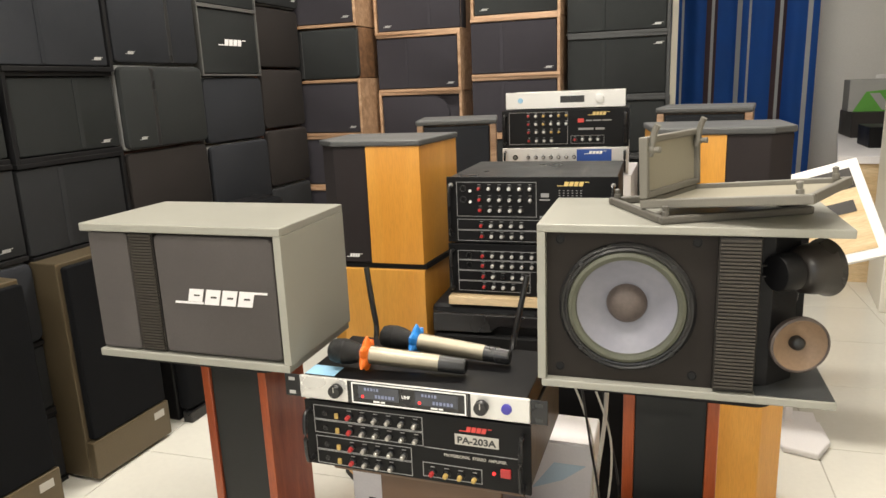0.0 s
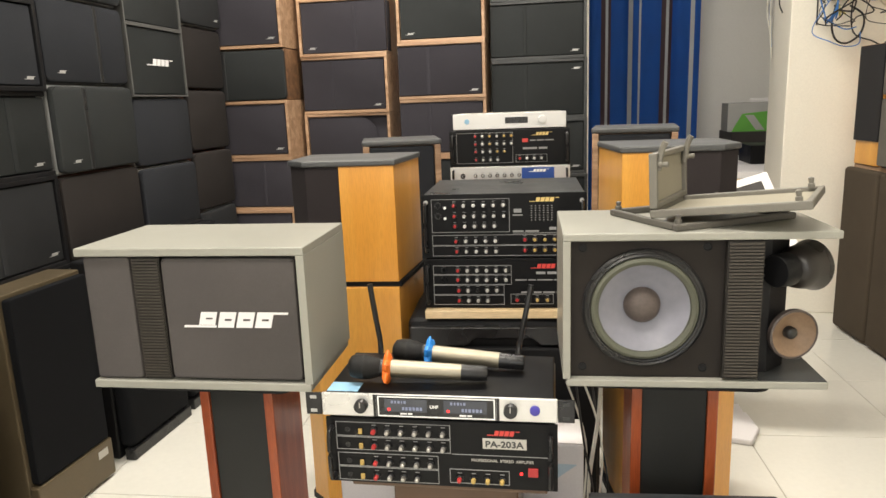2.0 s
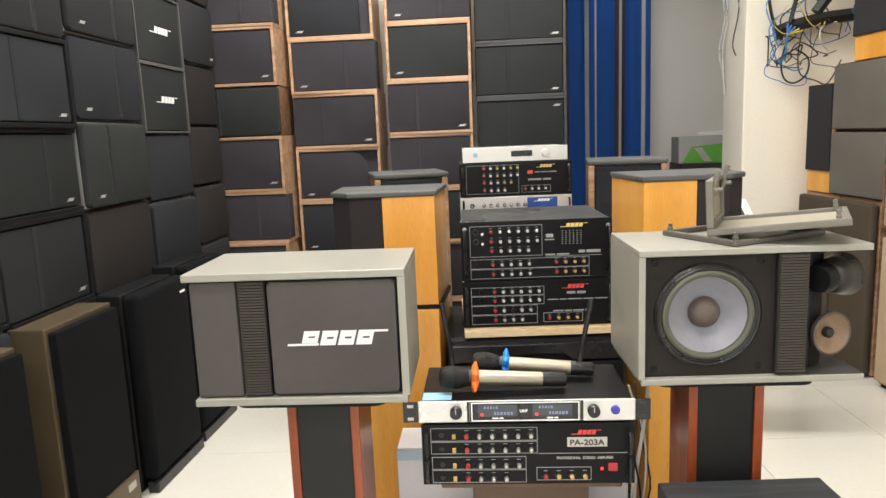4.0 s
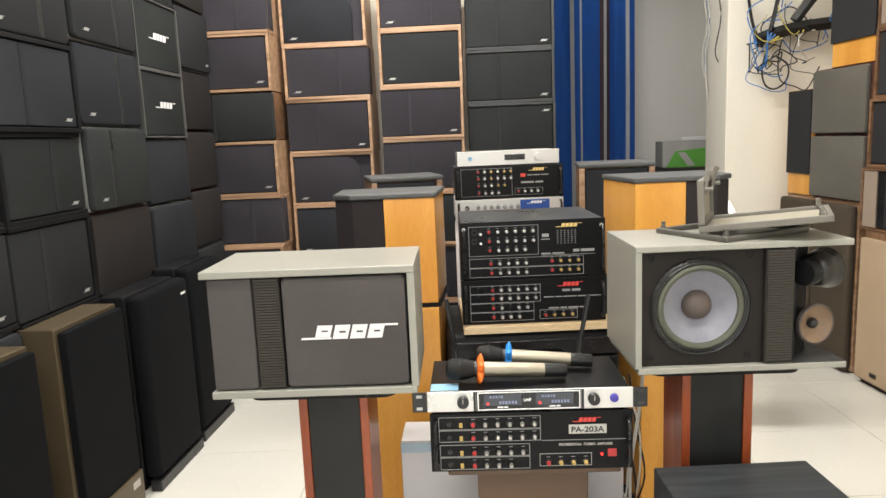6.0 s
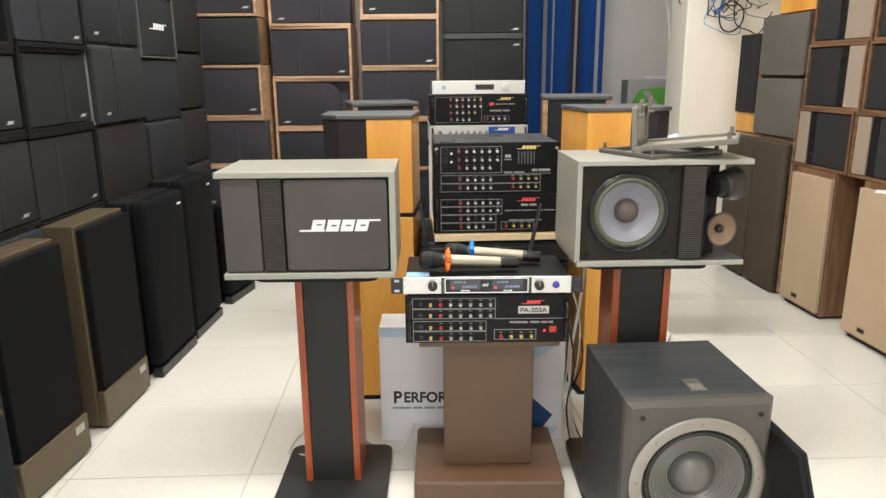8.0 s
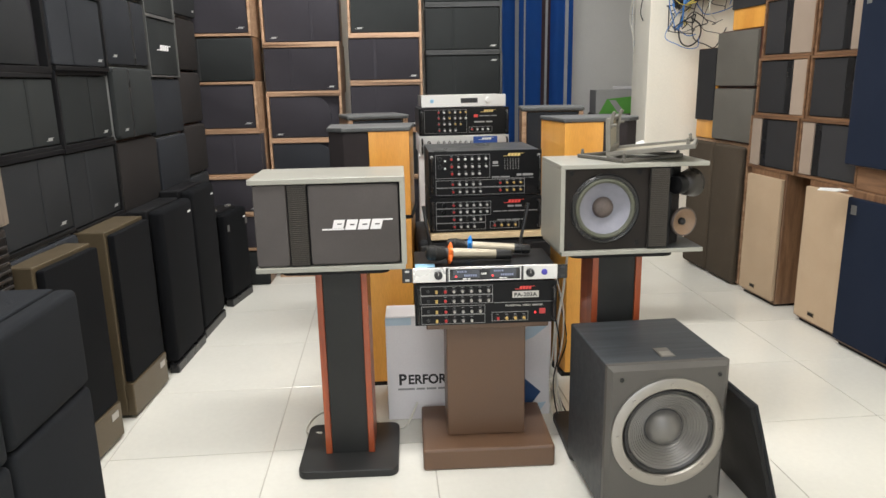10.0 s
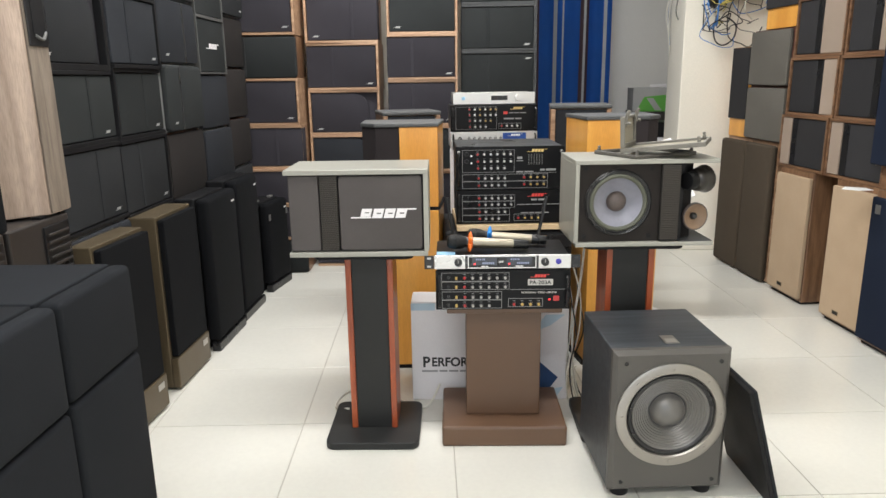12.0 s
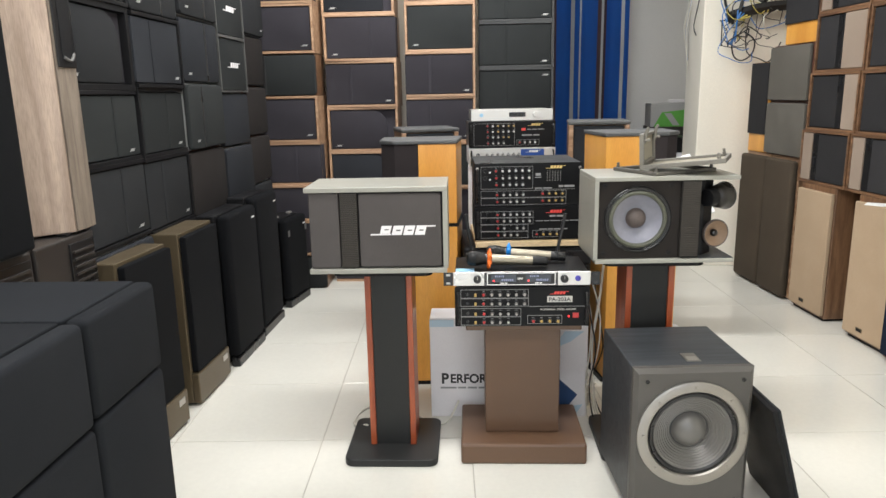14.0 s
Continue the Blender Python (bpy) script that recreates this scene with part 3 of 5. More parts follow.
LBX, LBY, LBZ, BW, BH, BD = -0.926, 1.082, 0.66, 0.438, 0.263, 0.25
s = thing("display_speaker", "taupe cabinet loudspeaker with charcoal cloth grilles, on a stand", "loudspeaker", pose(LBX, LBY, LBZ, 0, 0, 1.0) @ Matrix.Diagonal((1, 1, 1.027, 1)))
shell(s, BW, BH, BD, 0.015, "right")
part("grille", plate(rounded(0.166, 0.418, 0.02, 0.243, 0.008, 4), 0.004, 0.02, 0.004), M["clothgrey"], s, smooth=True)
part("side_grille", plate(rounded(0.012, 0.104, 0.017, 0.246, 0.006, 4), 0.006, 0.2, 0.004), M["clothgrey"], s, smooth=True)
part("baffle", bx(0.104, 0.422, 0.022, 0.04, 0.0155, 0.2475, 0), M["black"], s)
col = part("ridged_column", bx(0.107, 0.162, 0.008, 0.0215, 0.017, 0.246, 0.002), M["rib"], s)
rdg = bmesh.new()
add_box(rdg, 0.109, 0.16, 0.0045, 0.0078, -0.0017, 0.0017, 0.0)
me0 = None
for i in range(40):
    z = 0.023 + i * 0.0056
    if me0 is None:
        r0 = part("ridge", rdg, M["ridge"], col, m=pose(0, 0, z))
        me0 = r0.data
    else:
        r = new("ridge", me0)
        r.parent, r.matrix_basis = col, pose(0, 0, z)
em = part("emblem", plate([(0, 0), (0.062, 0), (0.0632, 0.0042), (0.0012, 0.0042)], -0.0008, 0), M["offwhite"], s, m=pose(0.20, 0.0035, 0.118))


def slit_block(x0, x1, z0, z1, lean):
    """A slanted block with a slit through its middle."""
    bm = bmesh.new()
    def sx(x, z):
        return x + lean * (z - z0) / (z1 - z0)
    w, h = x1 - x0, z1 - z0
    for a, b, c, d in ((0, 1, 0, 0.43), (0, 0.35, 0.43, 0.57), (0.78, 1, 0.43, 0.57), (0, 1, 0.57, 1)):
        xa, xb, za, zb = x0 + a * w, x0 + b * w, z0 + c * h, z0 + d * h
        join(bm, plate([(sx(xa, za), za), (sx(xb, za), za), (sx(xb, zb), zb), (sx(xa, zb), zb)], -0.0008, 0))
    return bm


for i in range(4):
    a = 0.029 + i * 0.0355
    part("emblem_block", slit_block(a, a + 0.031, 0.0048 if i == 0 else 0, 0.0285, 0.0065 if i == 0 else 0.008), M["offwhite"], em)
part("emblem_line", plate([(0.171, 0.0245), (0.2, 0.0245), (0.2012, 0.0285), (0.1722, 0.0285)], -0.0008, 0), M["offwhite"], em)

RBX, RBY, RBZ = -0.041, 1.108, 0.678
s = thing("display_speaker", "taupe cabinet loudspeaker with grilles off and bare drivers, on a stand", "loudspeaker", pose(RBX, RBY, RBZ, 0, 0, 2.0))
shell(s, 0.439, 0.269, 0.25, 0.013, "left")
part("baffle", holed(0.0135, 0.323, 0.0135, 0.2555, 0.136, 0.137, 0.0905, 0.016, 0.036), M["baffle"], s)
part("end_baffle", prism([(0.3, 0.0365), (0.345, 0.0365), (0.385, 0.075), (0.385, 0.22), (0.3, 0.22)], 0.0155, 0.2555, 0.001), M["black"], s)
# Thin dark sheet over the bottom panel's open end.
part("inner_lining", bx(0.325, 0.432, 0.002, 0.228, 0.0132, 0.015, 0), M["greyframe"], s)
wf = part("woofer_rim", lathe([(0.103, 0.016), (0.103, 0.011), (0.0985, 0.007), (0.0955, 0.0085), (0.0925, 0.007), (0.09, 0.008), (0.09, 0.013)], 64), M["blackgloss"], s, smooth=True, m=pose(0.136, 0, 0.137))
part("surround", lathe([(0.0898, 0.012), (0.088, 0.007), (0.083, 0.0045), (0.077, 0.007), (0.0755, 0.012)], 56), M["surround"], wf, smooth=True)
part("cone", lathe([(0.0758, 0.012), (0.058, 0.023), (0.034, 0.037), (0.0, 0.039)], 56), M["cone"], wf, smooth=True)
part("dust_cap", lathe([(0.0315, 0.0375), (0.029, 0.028), (0.021, 0.0215), (0.0105, 0.0185), (0, 0.0175)], 40), M["dust"], wf, smooth=True)
for a in (45, 135, 225, 315):
    part("bolt", lathe([(0.0035, 0.011), (0.0035, 0.006), (0, 0.0055)], 10), M["blackgloss"], wf, m=pose(0.0965 * math.cos(radians(a)), 0, 0.0965 * math.sin(radians(a))))
for x, z in ((0.034, 0.031), (0.034, 0.242), (0.236, 0.031), (0.236, 0.242)):
    part("grommet", lathe([(0.0075, 0.016), (0.0075, 0.0152), (0.006, 0.0148), (0.0055, 0.0157), (0, 0.0157)], 16), M["black"], s, m=pose(x, 0, z))
col = part("ridged_column", bx(0.264, 0.323, 0.002, 0.0155, 0.016, 0.2545, 0.003), M["rib"], s)
rdg = bmesh.new()
add_box(rdg, 0.267, 0.32, -0.0015, 0.0018, -0.0017, 0.0017, 0.0)
r0 = part("ridge", rdg, M["ridge"], col, m=pose(0, 0, 0.024))
for i in range(1, 42):
    r = new("ridge", r0.data)
    r.parent, r.matrix_basis = col, pose(0, 0, 0.024 + i * 0.0055)
# side drivers: an upper horn-backed unit seen from behind, a lower one facing the room
up = part("tweeter_horn", lathe([(0.012, 0.054), (0.026, 0.05), (0.034, 0.041), (0.0375, 0.026), (0.039, 0.01), (0.043, 0.002), (0.0435, -0.001), (0.041, -0.002), (0.034, 0.01), (0.0, 0.02)], 36), M["hornbrown"], s, smooth=True, m=pose(0.415, 0.06, 0.2, 0, 0, 122))
part("magnet", lathe([(0.0, 0.085), (0.026, 0.085), (0.028, 0.082), (0.028, 0.055), (0.018, 0.0505)], 28), M["blackmetal"], up, smooth=True)
part("bracket", bx(0.3235, 0.376, 0.03, 0.04, 0.188, 0.192, 0.001), M["blackmetal"], s)
part("bracket", bx(0.3235, 0.376, 0.03, 0.04, 0.205, 0.209, 0.001), M["blackmetal"], s)
lo = part("tweeter", lathe([(0.042, 0.006), (0.042, 0.0), (0.039, -0.001), (0.037, 0.001), (0.028, 0.009), (0.012, 0.016), (0.0, 0.018)], 40), M["tweeter"], s, smooth=True, m=pose(0.387, 0.034, 0.085, 0, 0, 14))
part("rim", lathe([(0.0435, 0.008), (0.0435, -0.001), (0.0405, -0.0025), (0.0395, -0.001)], 40), M["dust"], lo, smooth=True)
part("dome", lathe([(0.011, 0.015), (0.0105, 0.006), (0.007, 0.002), (0, 0.0005)], 24), M["blackgloss"], lo, smooth=True)
part("magnet", lathe([(0.03, 0.009), (0.03, 0.03), (0.0, 0.03)], 28), M["blackmetal"], lo, smooth=True)
part("side_driver", lathe([(0.03, 0.0), (0.03, -0.005), (0.027, -0.006), (0.012, 0.004), (0, 0.006)], 28), M["blackgloss"], s, smooth=True, m=pose(0.3865, 0.13, 0.15, 0, 0, 90))


# removed grilles lying on top of the bare loudspeaker
RT = RBZ + 0.269


def flat_grille(m):
    g = thing("removed_grille", "dark grey bare grille frame lying flat on a cabinet", "speaker grille", m)
    bm = bmesh.new()
    w, l = 0.25, 0.2
    add_box(bm, 0, w, 0, 0.012, 0, 0.012, 0.003)
    add_box(bm, 0, w, l - 0.012, l, 0, 0.012, 0.003)
    add_box(bm, 0, 0.012, 0.012, l - 0.012, 0, 0.012, 0.003)
    add_box(bm, w - 0.012, w, 0.012, l - 0.012, 0, 0.012, 0.003)
    part("rim", bm, M["grillerim"], g)
    for x, y in ((0.012, 0.012), (w - 0.012, 0.012), (0.012, l - 0.012), (w - 0.012, l - 0.012)):
        part("peg", lathe([(0.006, 0.012), (0.006, 0.018), (0.004, 0.019), (0.005, 0.026), (0, 0.028)], 12, "Z"), M["grillerim"], g, m=pose(x, y, 0))
    return g


flat_grille(pose(0.142, RBY + 0.012, RT, 0, 0, 28))


def folded_grille(m):
    g = thing("removed_grille", "taupe corner grille lying open on the cabinet, one wing upright", "speaker grille", m)
    for nm, mm, w, l in (("wing", pose(0, 0, 0), 0.25, 0.2), ("upright_wing", pose(0, 0, 0.016, 0, -86, 0) @ pose(0, 0.2, 0, 180, 0, 0), 0.095, 0.2)):
        wg = part(nm, bx(0.01, w - 0.01, 0.01, l - 0.01, 0.002, 0.006, 0.0), M["taupefoam"], g, m=mm)
        bm = bmesh.new()
        add_box(bm, 0, w, 0, 0.01, 0, 0.014, 0.002)
        add_box(bm, 0, w, l - 0.01, l, 0, 0.014, 0.002)
        add_box(bm, 0, 0.01, 0.01, l - 0.01, 0, 0.014, 0.002)
        add_box(bm, w - 0.01, w, 0.01, l - 0.01, 0, 0.014, 0.002)
        part("rim", bm, M["foldrim"], wg)
        for x, y in ((w - 0.02, 0.012), (w - 0.02, l - 0.012)):
            part("peg", lathe([(0.0055, 0.012), (0.0055, 0.02), (0.004, 0.021), (0.005, 0.03), (0, 0.032)], 12, "Z"), M["foldrim"], wg, m=pose(x, y, 0))
        if nm == "upright_wing":
            for y in (0.014, l - 0.014):
                part("arm", tube([(w - 0.03, y, 0.012), (w + 0.004, y, 0.019), (w + 0.018, y, 0.026)], 0.0055, 8), M["foldrim"], wg, smooth=True)
    return g


folded_grille(pose(0.108, RBY + 0.075, RT + 0.0125, 0, -6.5, -24))


def speaker_stand(m, h, bw=0.31, bd=0.31):
    """Base plate, top plate and a pillar of a dark core between two cherry cheeks. Origin under the pillar's front middle."""
    s = thing("speaker_stand", "speaker stand with a black pillar between cherry cheeks", "speaker stand", m, "speaker stands")
    part("base_plate", prism(rounded(-bw / 2, bw / 2, -0.11, bd - 0.11, 0.03, 5), 0, 0.026, 0.004), M["standblack"], s)
    part("top_plate", prism(rounded(-0.165, 0.15, -0.08, 0.16, 0.03, 5), h - 0.016, h, 0.003), M["black"], s)
    part("core", bx(-0.058, 0.058, 0.0, 0.12, 0.0265, h - 0.0165, 0.001), M["standblack"], s)
    part("cheek", bx(-0.078, -0.0585, -0.006, 0.14, 0.0265, h - 0.0165, 0.002), M["cherry"], s)
    part("cheek", bx(0.0585, 0.078, -0.006, 0.14, 0.0265, h - 0.0165, 0.002), M["cherry"], s)
    return s


speaker_stand(pose(-0.69, 1.19, 0), LBZ)
speaker_stand(pose(0.165, 1.22, 0), RBZ)


# ---- the pedestal with amplifier, receiver and microphones ----
s = thing("pedestal", "brown lacquered pedestal on a stepped plinth", "pedestal", pose(-0.25, 1.1, 0))
part("plinth", bx(-0.207, 0.207, 0.0, 0.31, 0, 0.072, 0.008), M["brownlac"], s)
part("post", bx(-0.124, 0.124, 0.09, 0.29, 0.0725, 0.4595, 0.003), M["brownlac"], s)
part("top_board", bx(-0.187, 0.182, 0.02, 0.3, 0.46, 0.4815, 0.004), M["brownlac"], s)

KNOBS = {}


def knob(parent, x, z, cap, r=0.0065, y=0.0):
    key = (cap, r)
    bm = None
    if key not in KNOBS:
        bm = lathe([(r * 1.2, 0), (r * 1.1, -0.004), (r * 0.75, -0.005), (r * 0.7, -0.012), (r * 0.5, -0.0135), (0, -0.0135)], 14)
        for f in bm.faces:
            f.material_index = 1 if f.calc_center_median().y < -0.0052 else 0
        ob = part("knob", bm, [M["blackgloss"], M[cap]], parent, smooth=True, m=pose(x, y, z))
        KNOBS[key] = ob.data
        return ob
    ob = new("knob", KNOBS[key])
    ob.parent, ob.matrix_basis = parent, pose(x, y, z)
    return ob


def outline(bm, x0, x1, z0, z1, t=0.0012, y=0.0):
    for a, b, c, d in ((x0, x1, z0, z0 + t), (x0, x1, z1 - t, z1), (x0, x0 + t, z0 + t, z1 - t), (x1 - t, x1, z0 + t, z1 - t)):
        add_box(bm, a, b, y - 0.0006, y, c, d)


def bars(bm, x0, z, widths, h, gap=0.004, y=0.0):
    x = x0
    for w in widths:
        add_box(bm, x, x + w, y - 0.0006, y, z, z + h)
        x += w + gap


def amplifier(label, m, w, h, d, rows, frames, body="dusty", face="blackmetal", handles=True):
    """A rack amplifier: case, front, knob rows (z, x0, pitch, caps), printed frames. Front at y = 0 facing -y, left at x = 0."""
    s = thing("amplifier", label, "amplifier", m)
    part("case", bx(0.004, w - 0.004, 0.006, d, 0.004, h - 0.002, 0.002), M[body], s)
    f = part("front_panel", bx(0, w, 0, 0.0055, 0.002, h, 0.0012), M[face], s)
    for z, x0, dx, caps in rows:
        for i, c in enumerate(caps):
            if c:
                knob(f, x0 + i * dx, z, r=0.0062 if c == "s" else 0.0058, cap={"w": "alu", "r": "red", "y": "yellow", "s": "silver", "g": "alu", "k": "blackgloss"}[c])
    bm = bmesh.new()
    for fr in frames:
        outline(bm, *fr)
    for z, x0, dx, caps in rows:
        for i, c in enumerate(caps):
            add_box(bm, x0 + i * dx - 0.004, x0 + i * dx + 0.004, -0.0006, 0, z + 0.0095, z + 0.0108)
    part("printing", bm, M["lineprint"], f)
    if handles:
        for x in (0.012, w - 0.012):
            part("handle", tube([(x, 0, h * 0.86), (x, -0.022, h * 0.84), (x, -0.026, h * 0.5), (x, -0.022, h * 0.16), (x, 0, h * 0.14)], 0.0042, 8), M["blackgloss"], s, smooth=True)
    for x in (0.02, w - 0.02):
        for y in (0.04, d - 0.04):
            part("foot", bx(x - 0.012, x + 0.012, y - 0.012, y + 0.012, 0, 0.0039, 0), M["black"], s)
    return s, f


AW, AH = 0.42, 0.13
s, f = amplifier("black karaoke amplifier with coloured knobs, on the pedestal", pose(-0.47, 1.092, 0.482), AW, AH, 0.3,
    [(0.107, 0.09, 0.0254, "rwwwww"), (0.078, 0.09, 0.0254, "rwwwww"), (0.045, 0.091, 0.0254, "rwwww"), (0.017, 0.091, 0.0254, "rwww"), (0.02, 0.245, 0.0257, "ryyy")],
    [(0.018, 0.23, 0.0945, 0.1225), (0.018, 0.23, 0.0675, 0.0935), (0.019, 0.207, 0.0345, 0.0615), (0.019, 0.207, 0.006, 0.0335), (0.227, 0.335, 0.01, 0.038)])
for z in (0.107, 0.078, 0.045, 0.017):
    part("button", bx(0.061, 0.068, -0.004, 0, z - 0.007, z + 0.003, 0.0008), M["yellow"], f)
    part("socket", lathe([(0.005, 0), (0.005, -0.0015), (0.003, -0.0015), (0.0028, -0.0002), (0, -0.0002)], 14), M["blackgloss"], f, m=pose(0.04, 0, z))
part("power_switch", bx(0.368, 0.386, -0.004, 0, 0.03, 0.046, 0.001), M["red"], f)
part("power_led", lathe([(0.003, 0), (0.0025, -0.002), (0, -0.003)], 10), M["rled"], f, m=pose(0.356, 0, 0.034))
part("name_plate", bx(0.288, 0.366, -0.0015, 0, 0.0805, 0.1005, 0.0006), M["alu"], f)
text_mesh("lettering", "PA-203A", 0.0165, M["greyframe"], f, upright(0.2925, -0.0019, 0.0845), 0.0005, 1.12)
text_mesh("lettering", "PROFESSIONAL  STEREO  AMPLIFIER", 0.0075, M["alu"], f, upright(0.267, -0.0004, 0.0545), 0.0001, 0.93)
part("emblem", logo_bm(0.056, 0.0095, 0), M["redprint"], f, m=pose(0.296, -0.0002, 0.106))
bm = bmesh.new()
add_box(bm, 0.232, 0.405, -0.0008, 0, 0.0665, 0.0675)
part("trim_line", bm, M["lineprint"], f)

s = thing("wireless_receiver", "silver-fronted wireless microphone receiver with rack ears, on the amplifier", "microphone receiver", pose(-0.474, 1.088, 0.6175))
part("case", bx(0.006, 0.418, 0.006, 0.21, 0, 0.043, 0.002), M["blackmetal"], s)
for x in (0.05, 0.37):
    for y in (0.04, 0.18):
        part("foot", bx(x - 0.012, x + 0.012, y - 0.012, y + 0.012, -0.0055, -0.0002, 0.001), M["black"], s)
fr = part("front_panel", bx(0.0, 0.424, 0, 0.0055, 0.0, 0.044, 0.002), M["silver"], s)
for x0, x1 in ((-0.03, -0.0005), (0.4245, 0.453)):
    ear = part("rack_ear", bx(x0, x1, 0.0, 0.0045, 0.001, 0.043, 0.001), M["blackgloss"], s)
    for z in (0.006, 0.032):
        part("slot", bx((x0 + x1) / 2 - 0.006, (x0 + x1) / 2 + 0.006, -0.001, 0.0, z, z + 0.006, 0), M["badge"] if x0 < 0 else M["greyframe"], ear)
part("display_window", bx(0.102, 0.318, -0.0012, 0, 0.001, 0.043, 0.0004), M["blackgloss"], fr)
bm = bmesh.new()
outline(bm, 0.105, 0.316, 0.0025, 0.0415, 0.0024, -0.0013)
part("window_trim", bm, M["white"], fr)
bm = bmesh.new()
add_box(bm, 0.0965, 0.1015, -0.0008, 0, 0.001, 0.043)
add_box(bm, 0.3185, 0.3235, -0.0008, 0, 0.001, 0.043)
part("divider", bm, M["blackgloss"], fr)
for x in (0.118, 0.225):
    lcd = part("display", bx(x, x + 0.077, -0.0022, -0.0014, 0.0125, 0.0365, 0), M["lcd"], fr)
    bm = bmesh.new()
    bars(bm, x + 0.012, 0.0285, (0.004, 0.003, 0.004, 0.002, 0.004), 0.005, 0.0025, -0.0023)
    bars(bm, x + 0.032, 0.016, (0.004, 0.004, 0.005, 0.004, 0.005, 0.004), 0.006, 0.002, -0.0023)
    part("readout", bm, M["digits"], lcd)
    part("led", lathe([(0.0028, 0), (0.002, -0.0012), (0, -0.0015)], 10), M["rled"], lcd, m=pose(x + 0.008, -0.0023, 0.0165))
    bm = bmesh.new()
    bars(bm, x + 0.028, 0.0072, (0.012, 0.008), 0.003, 0.002, -0.0014)
    part("caption", bm, M["white"], fr)
text_mesh("lettering", "UHF", 0.008, M["white"], fr, upright(0.2, -0.0015, 0.0205), 0.0003)
for x in (0.075, 0.343):
    k = part("dial", lathe([(0.0122, 0), (0.0118, -0.012), (0.0108, -0.0135), (0, -0.0135)], 24), M["blackgloss"], fr, smooth=True, m=pose(x, 0, 0.0225))
    part("pointer", bx(-0.0008, 0.0008, -0.0142, -0.0136, 0.0, 0.01, 0), M["alu"], k)
part("power_button", lathe([(0.009, 0), (0.0085, -0.004), (0.006, -0.005), (0, -0.005)], 24), M["violet"], fr, smooth=True, m=pose(0.385, 0, 0.0225))
part("sticker", bx(0.008, 0.066, 0.01, 0.05, 0.0432, 0.0438, 0), M["skyblue"], s)
for x, dx in ((0.06, -0.02), (0.345, 0.028)):
    part("antenna", tube([(x, 0.205, 0.037), (x + dx * 0.1, 0.218, 0.062), (x + dx * 0.5, 0.221, 0.117), (x + dx, 0.226, 0.187)], 0.0058, 8), M["blackgloss"], s, smooth=True)


def wing_ring(outer, inner):
    """An anti-roll ring round the x axis: six thin lobes round a thick waist."""
    bm = bmesh.new()
    rows = []
    for i in range(24):
        a = radians(15 * i)
        r = outer * (0.83 + 0.17 * math.cos(6 * (a - radians(90))))
        c, d = math.cos(a), math.sin(a)
        mid = (r + inner) * 0.5
        rows.append([bm.verts.new((x, q * c, q * d)) for x, q in ((-0.006, inner), (-0.005, mid), (0.0, r), (0.003, r), (0.007, mid), (0.009, inner))])
    for a, b in zip(rows, rows[1:] + rows[:1]):
        for j in range(6):
            k = (j + 1) % 6
            bm.faces.new((a[j], a[k], b[k], b[j]))
    bmesh.ops.recalc_face_normals(bm, faces=bm.faces)
    return bm


def microphone(label, m, ring):
    """Lying along +x from the head, resting on its ring."""
    s = thing("microphone", label, "microphone", m, "wireless microphones")
    part("head", lathe([(0.0, 0.0), (0.012, 0.001), (0.0195, 0.006), (0.0225, 0.015), (0.0232, 0.026), (0.0236, 0.0265), (0.0236, 0.032), (0.0232, 0.0325), (0.0215, 0.045), (0.0178, 0.056), (0.0165, 0.06)], 32, "X"), M["mesh"], s, smooth=True)
    part("collar", lathe([(0.0165, 0.0602), (0.0172, 0.062), (0.0172, 0.067), (0.0165, 0.07)], 28, "X"), M["blackgloss"], s, smooth=True)
    part("anti_roll_ring", wing_ring(0.035, 0.0166), M[ring], s, m=pose(0.072, 0, 0))
    part("body", lathe([(0.0163, 0.0702), (0.0166, 0.085), (0.0162, 0.12), (0.0152, 0.19), (0.015, 0.21)], 32, "X"), M["champagne"], s, smooth=True)
    part("tail", lathe([(0.0152, 0.2102), (0.0148, 0.214), (0.0143, 0.254), (0.0125, 0.258), (0, 0.258)], 28, "X"), M["blackgloss"], s, smooth=True)
    return s


RTOP = 0.6175 + 0.043
microphone("wireless microphone with a silver body and an orange ring", pose(-0.434, 1.136, RTOP + 0.0345, 0, 3.6, 4), "orange")
microphone("wireless microphone with a silver body and a blue ring", pose(-0.369, 1.226, RTOP + 0.0345, 0, 3.6, -3), "bluerub")

# ---- carton behind the pedestal ----
s = thing("carton", "white printed cardboard carton with blue shapes, standing on the floor", "carton", pose(-0.575, 1.45, 0))
part("box", bx(0, 0.585, 0, 0.13, 0, 0.388, 0.003), M["offwhite"], s)
part("top_flap", bx(0.002, 0.583, 0.002, 0.128, 0.3885, 0.392, 0.001), M["offwhite"], s)
text_mesh("lettering", "P", 0.0575, M["blackgloss"], s, upright(0.04, -0.0006, 0.136), 0.0018, 0.95)
text_mesh("lettering", "ERFORMANCE", 0.049, M["blackgloss"], s, upright(0.0735, -0.0006, 0.1385), 0.0015, 0.93)
part("corner_print", bx(0.0, 0.09, -0.0008, -0.0002, 0.36, 0.387, 0), M["paleblue"], s)
bm = bmesh.new()
bars(bm, 0.037, 0.115, (0.06, 0.03, 0.035, 0.04), 0.007, 0.006, 0)
part("small_print", bm, M["lineprint"], s)
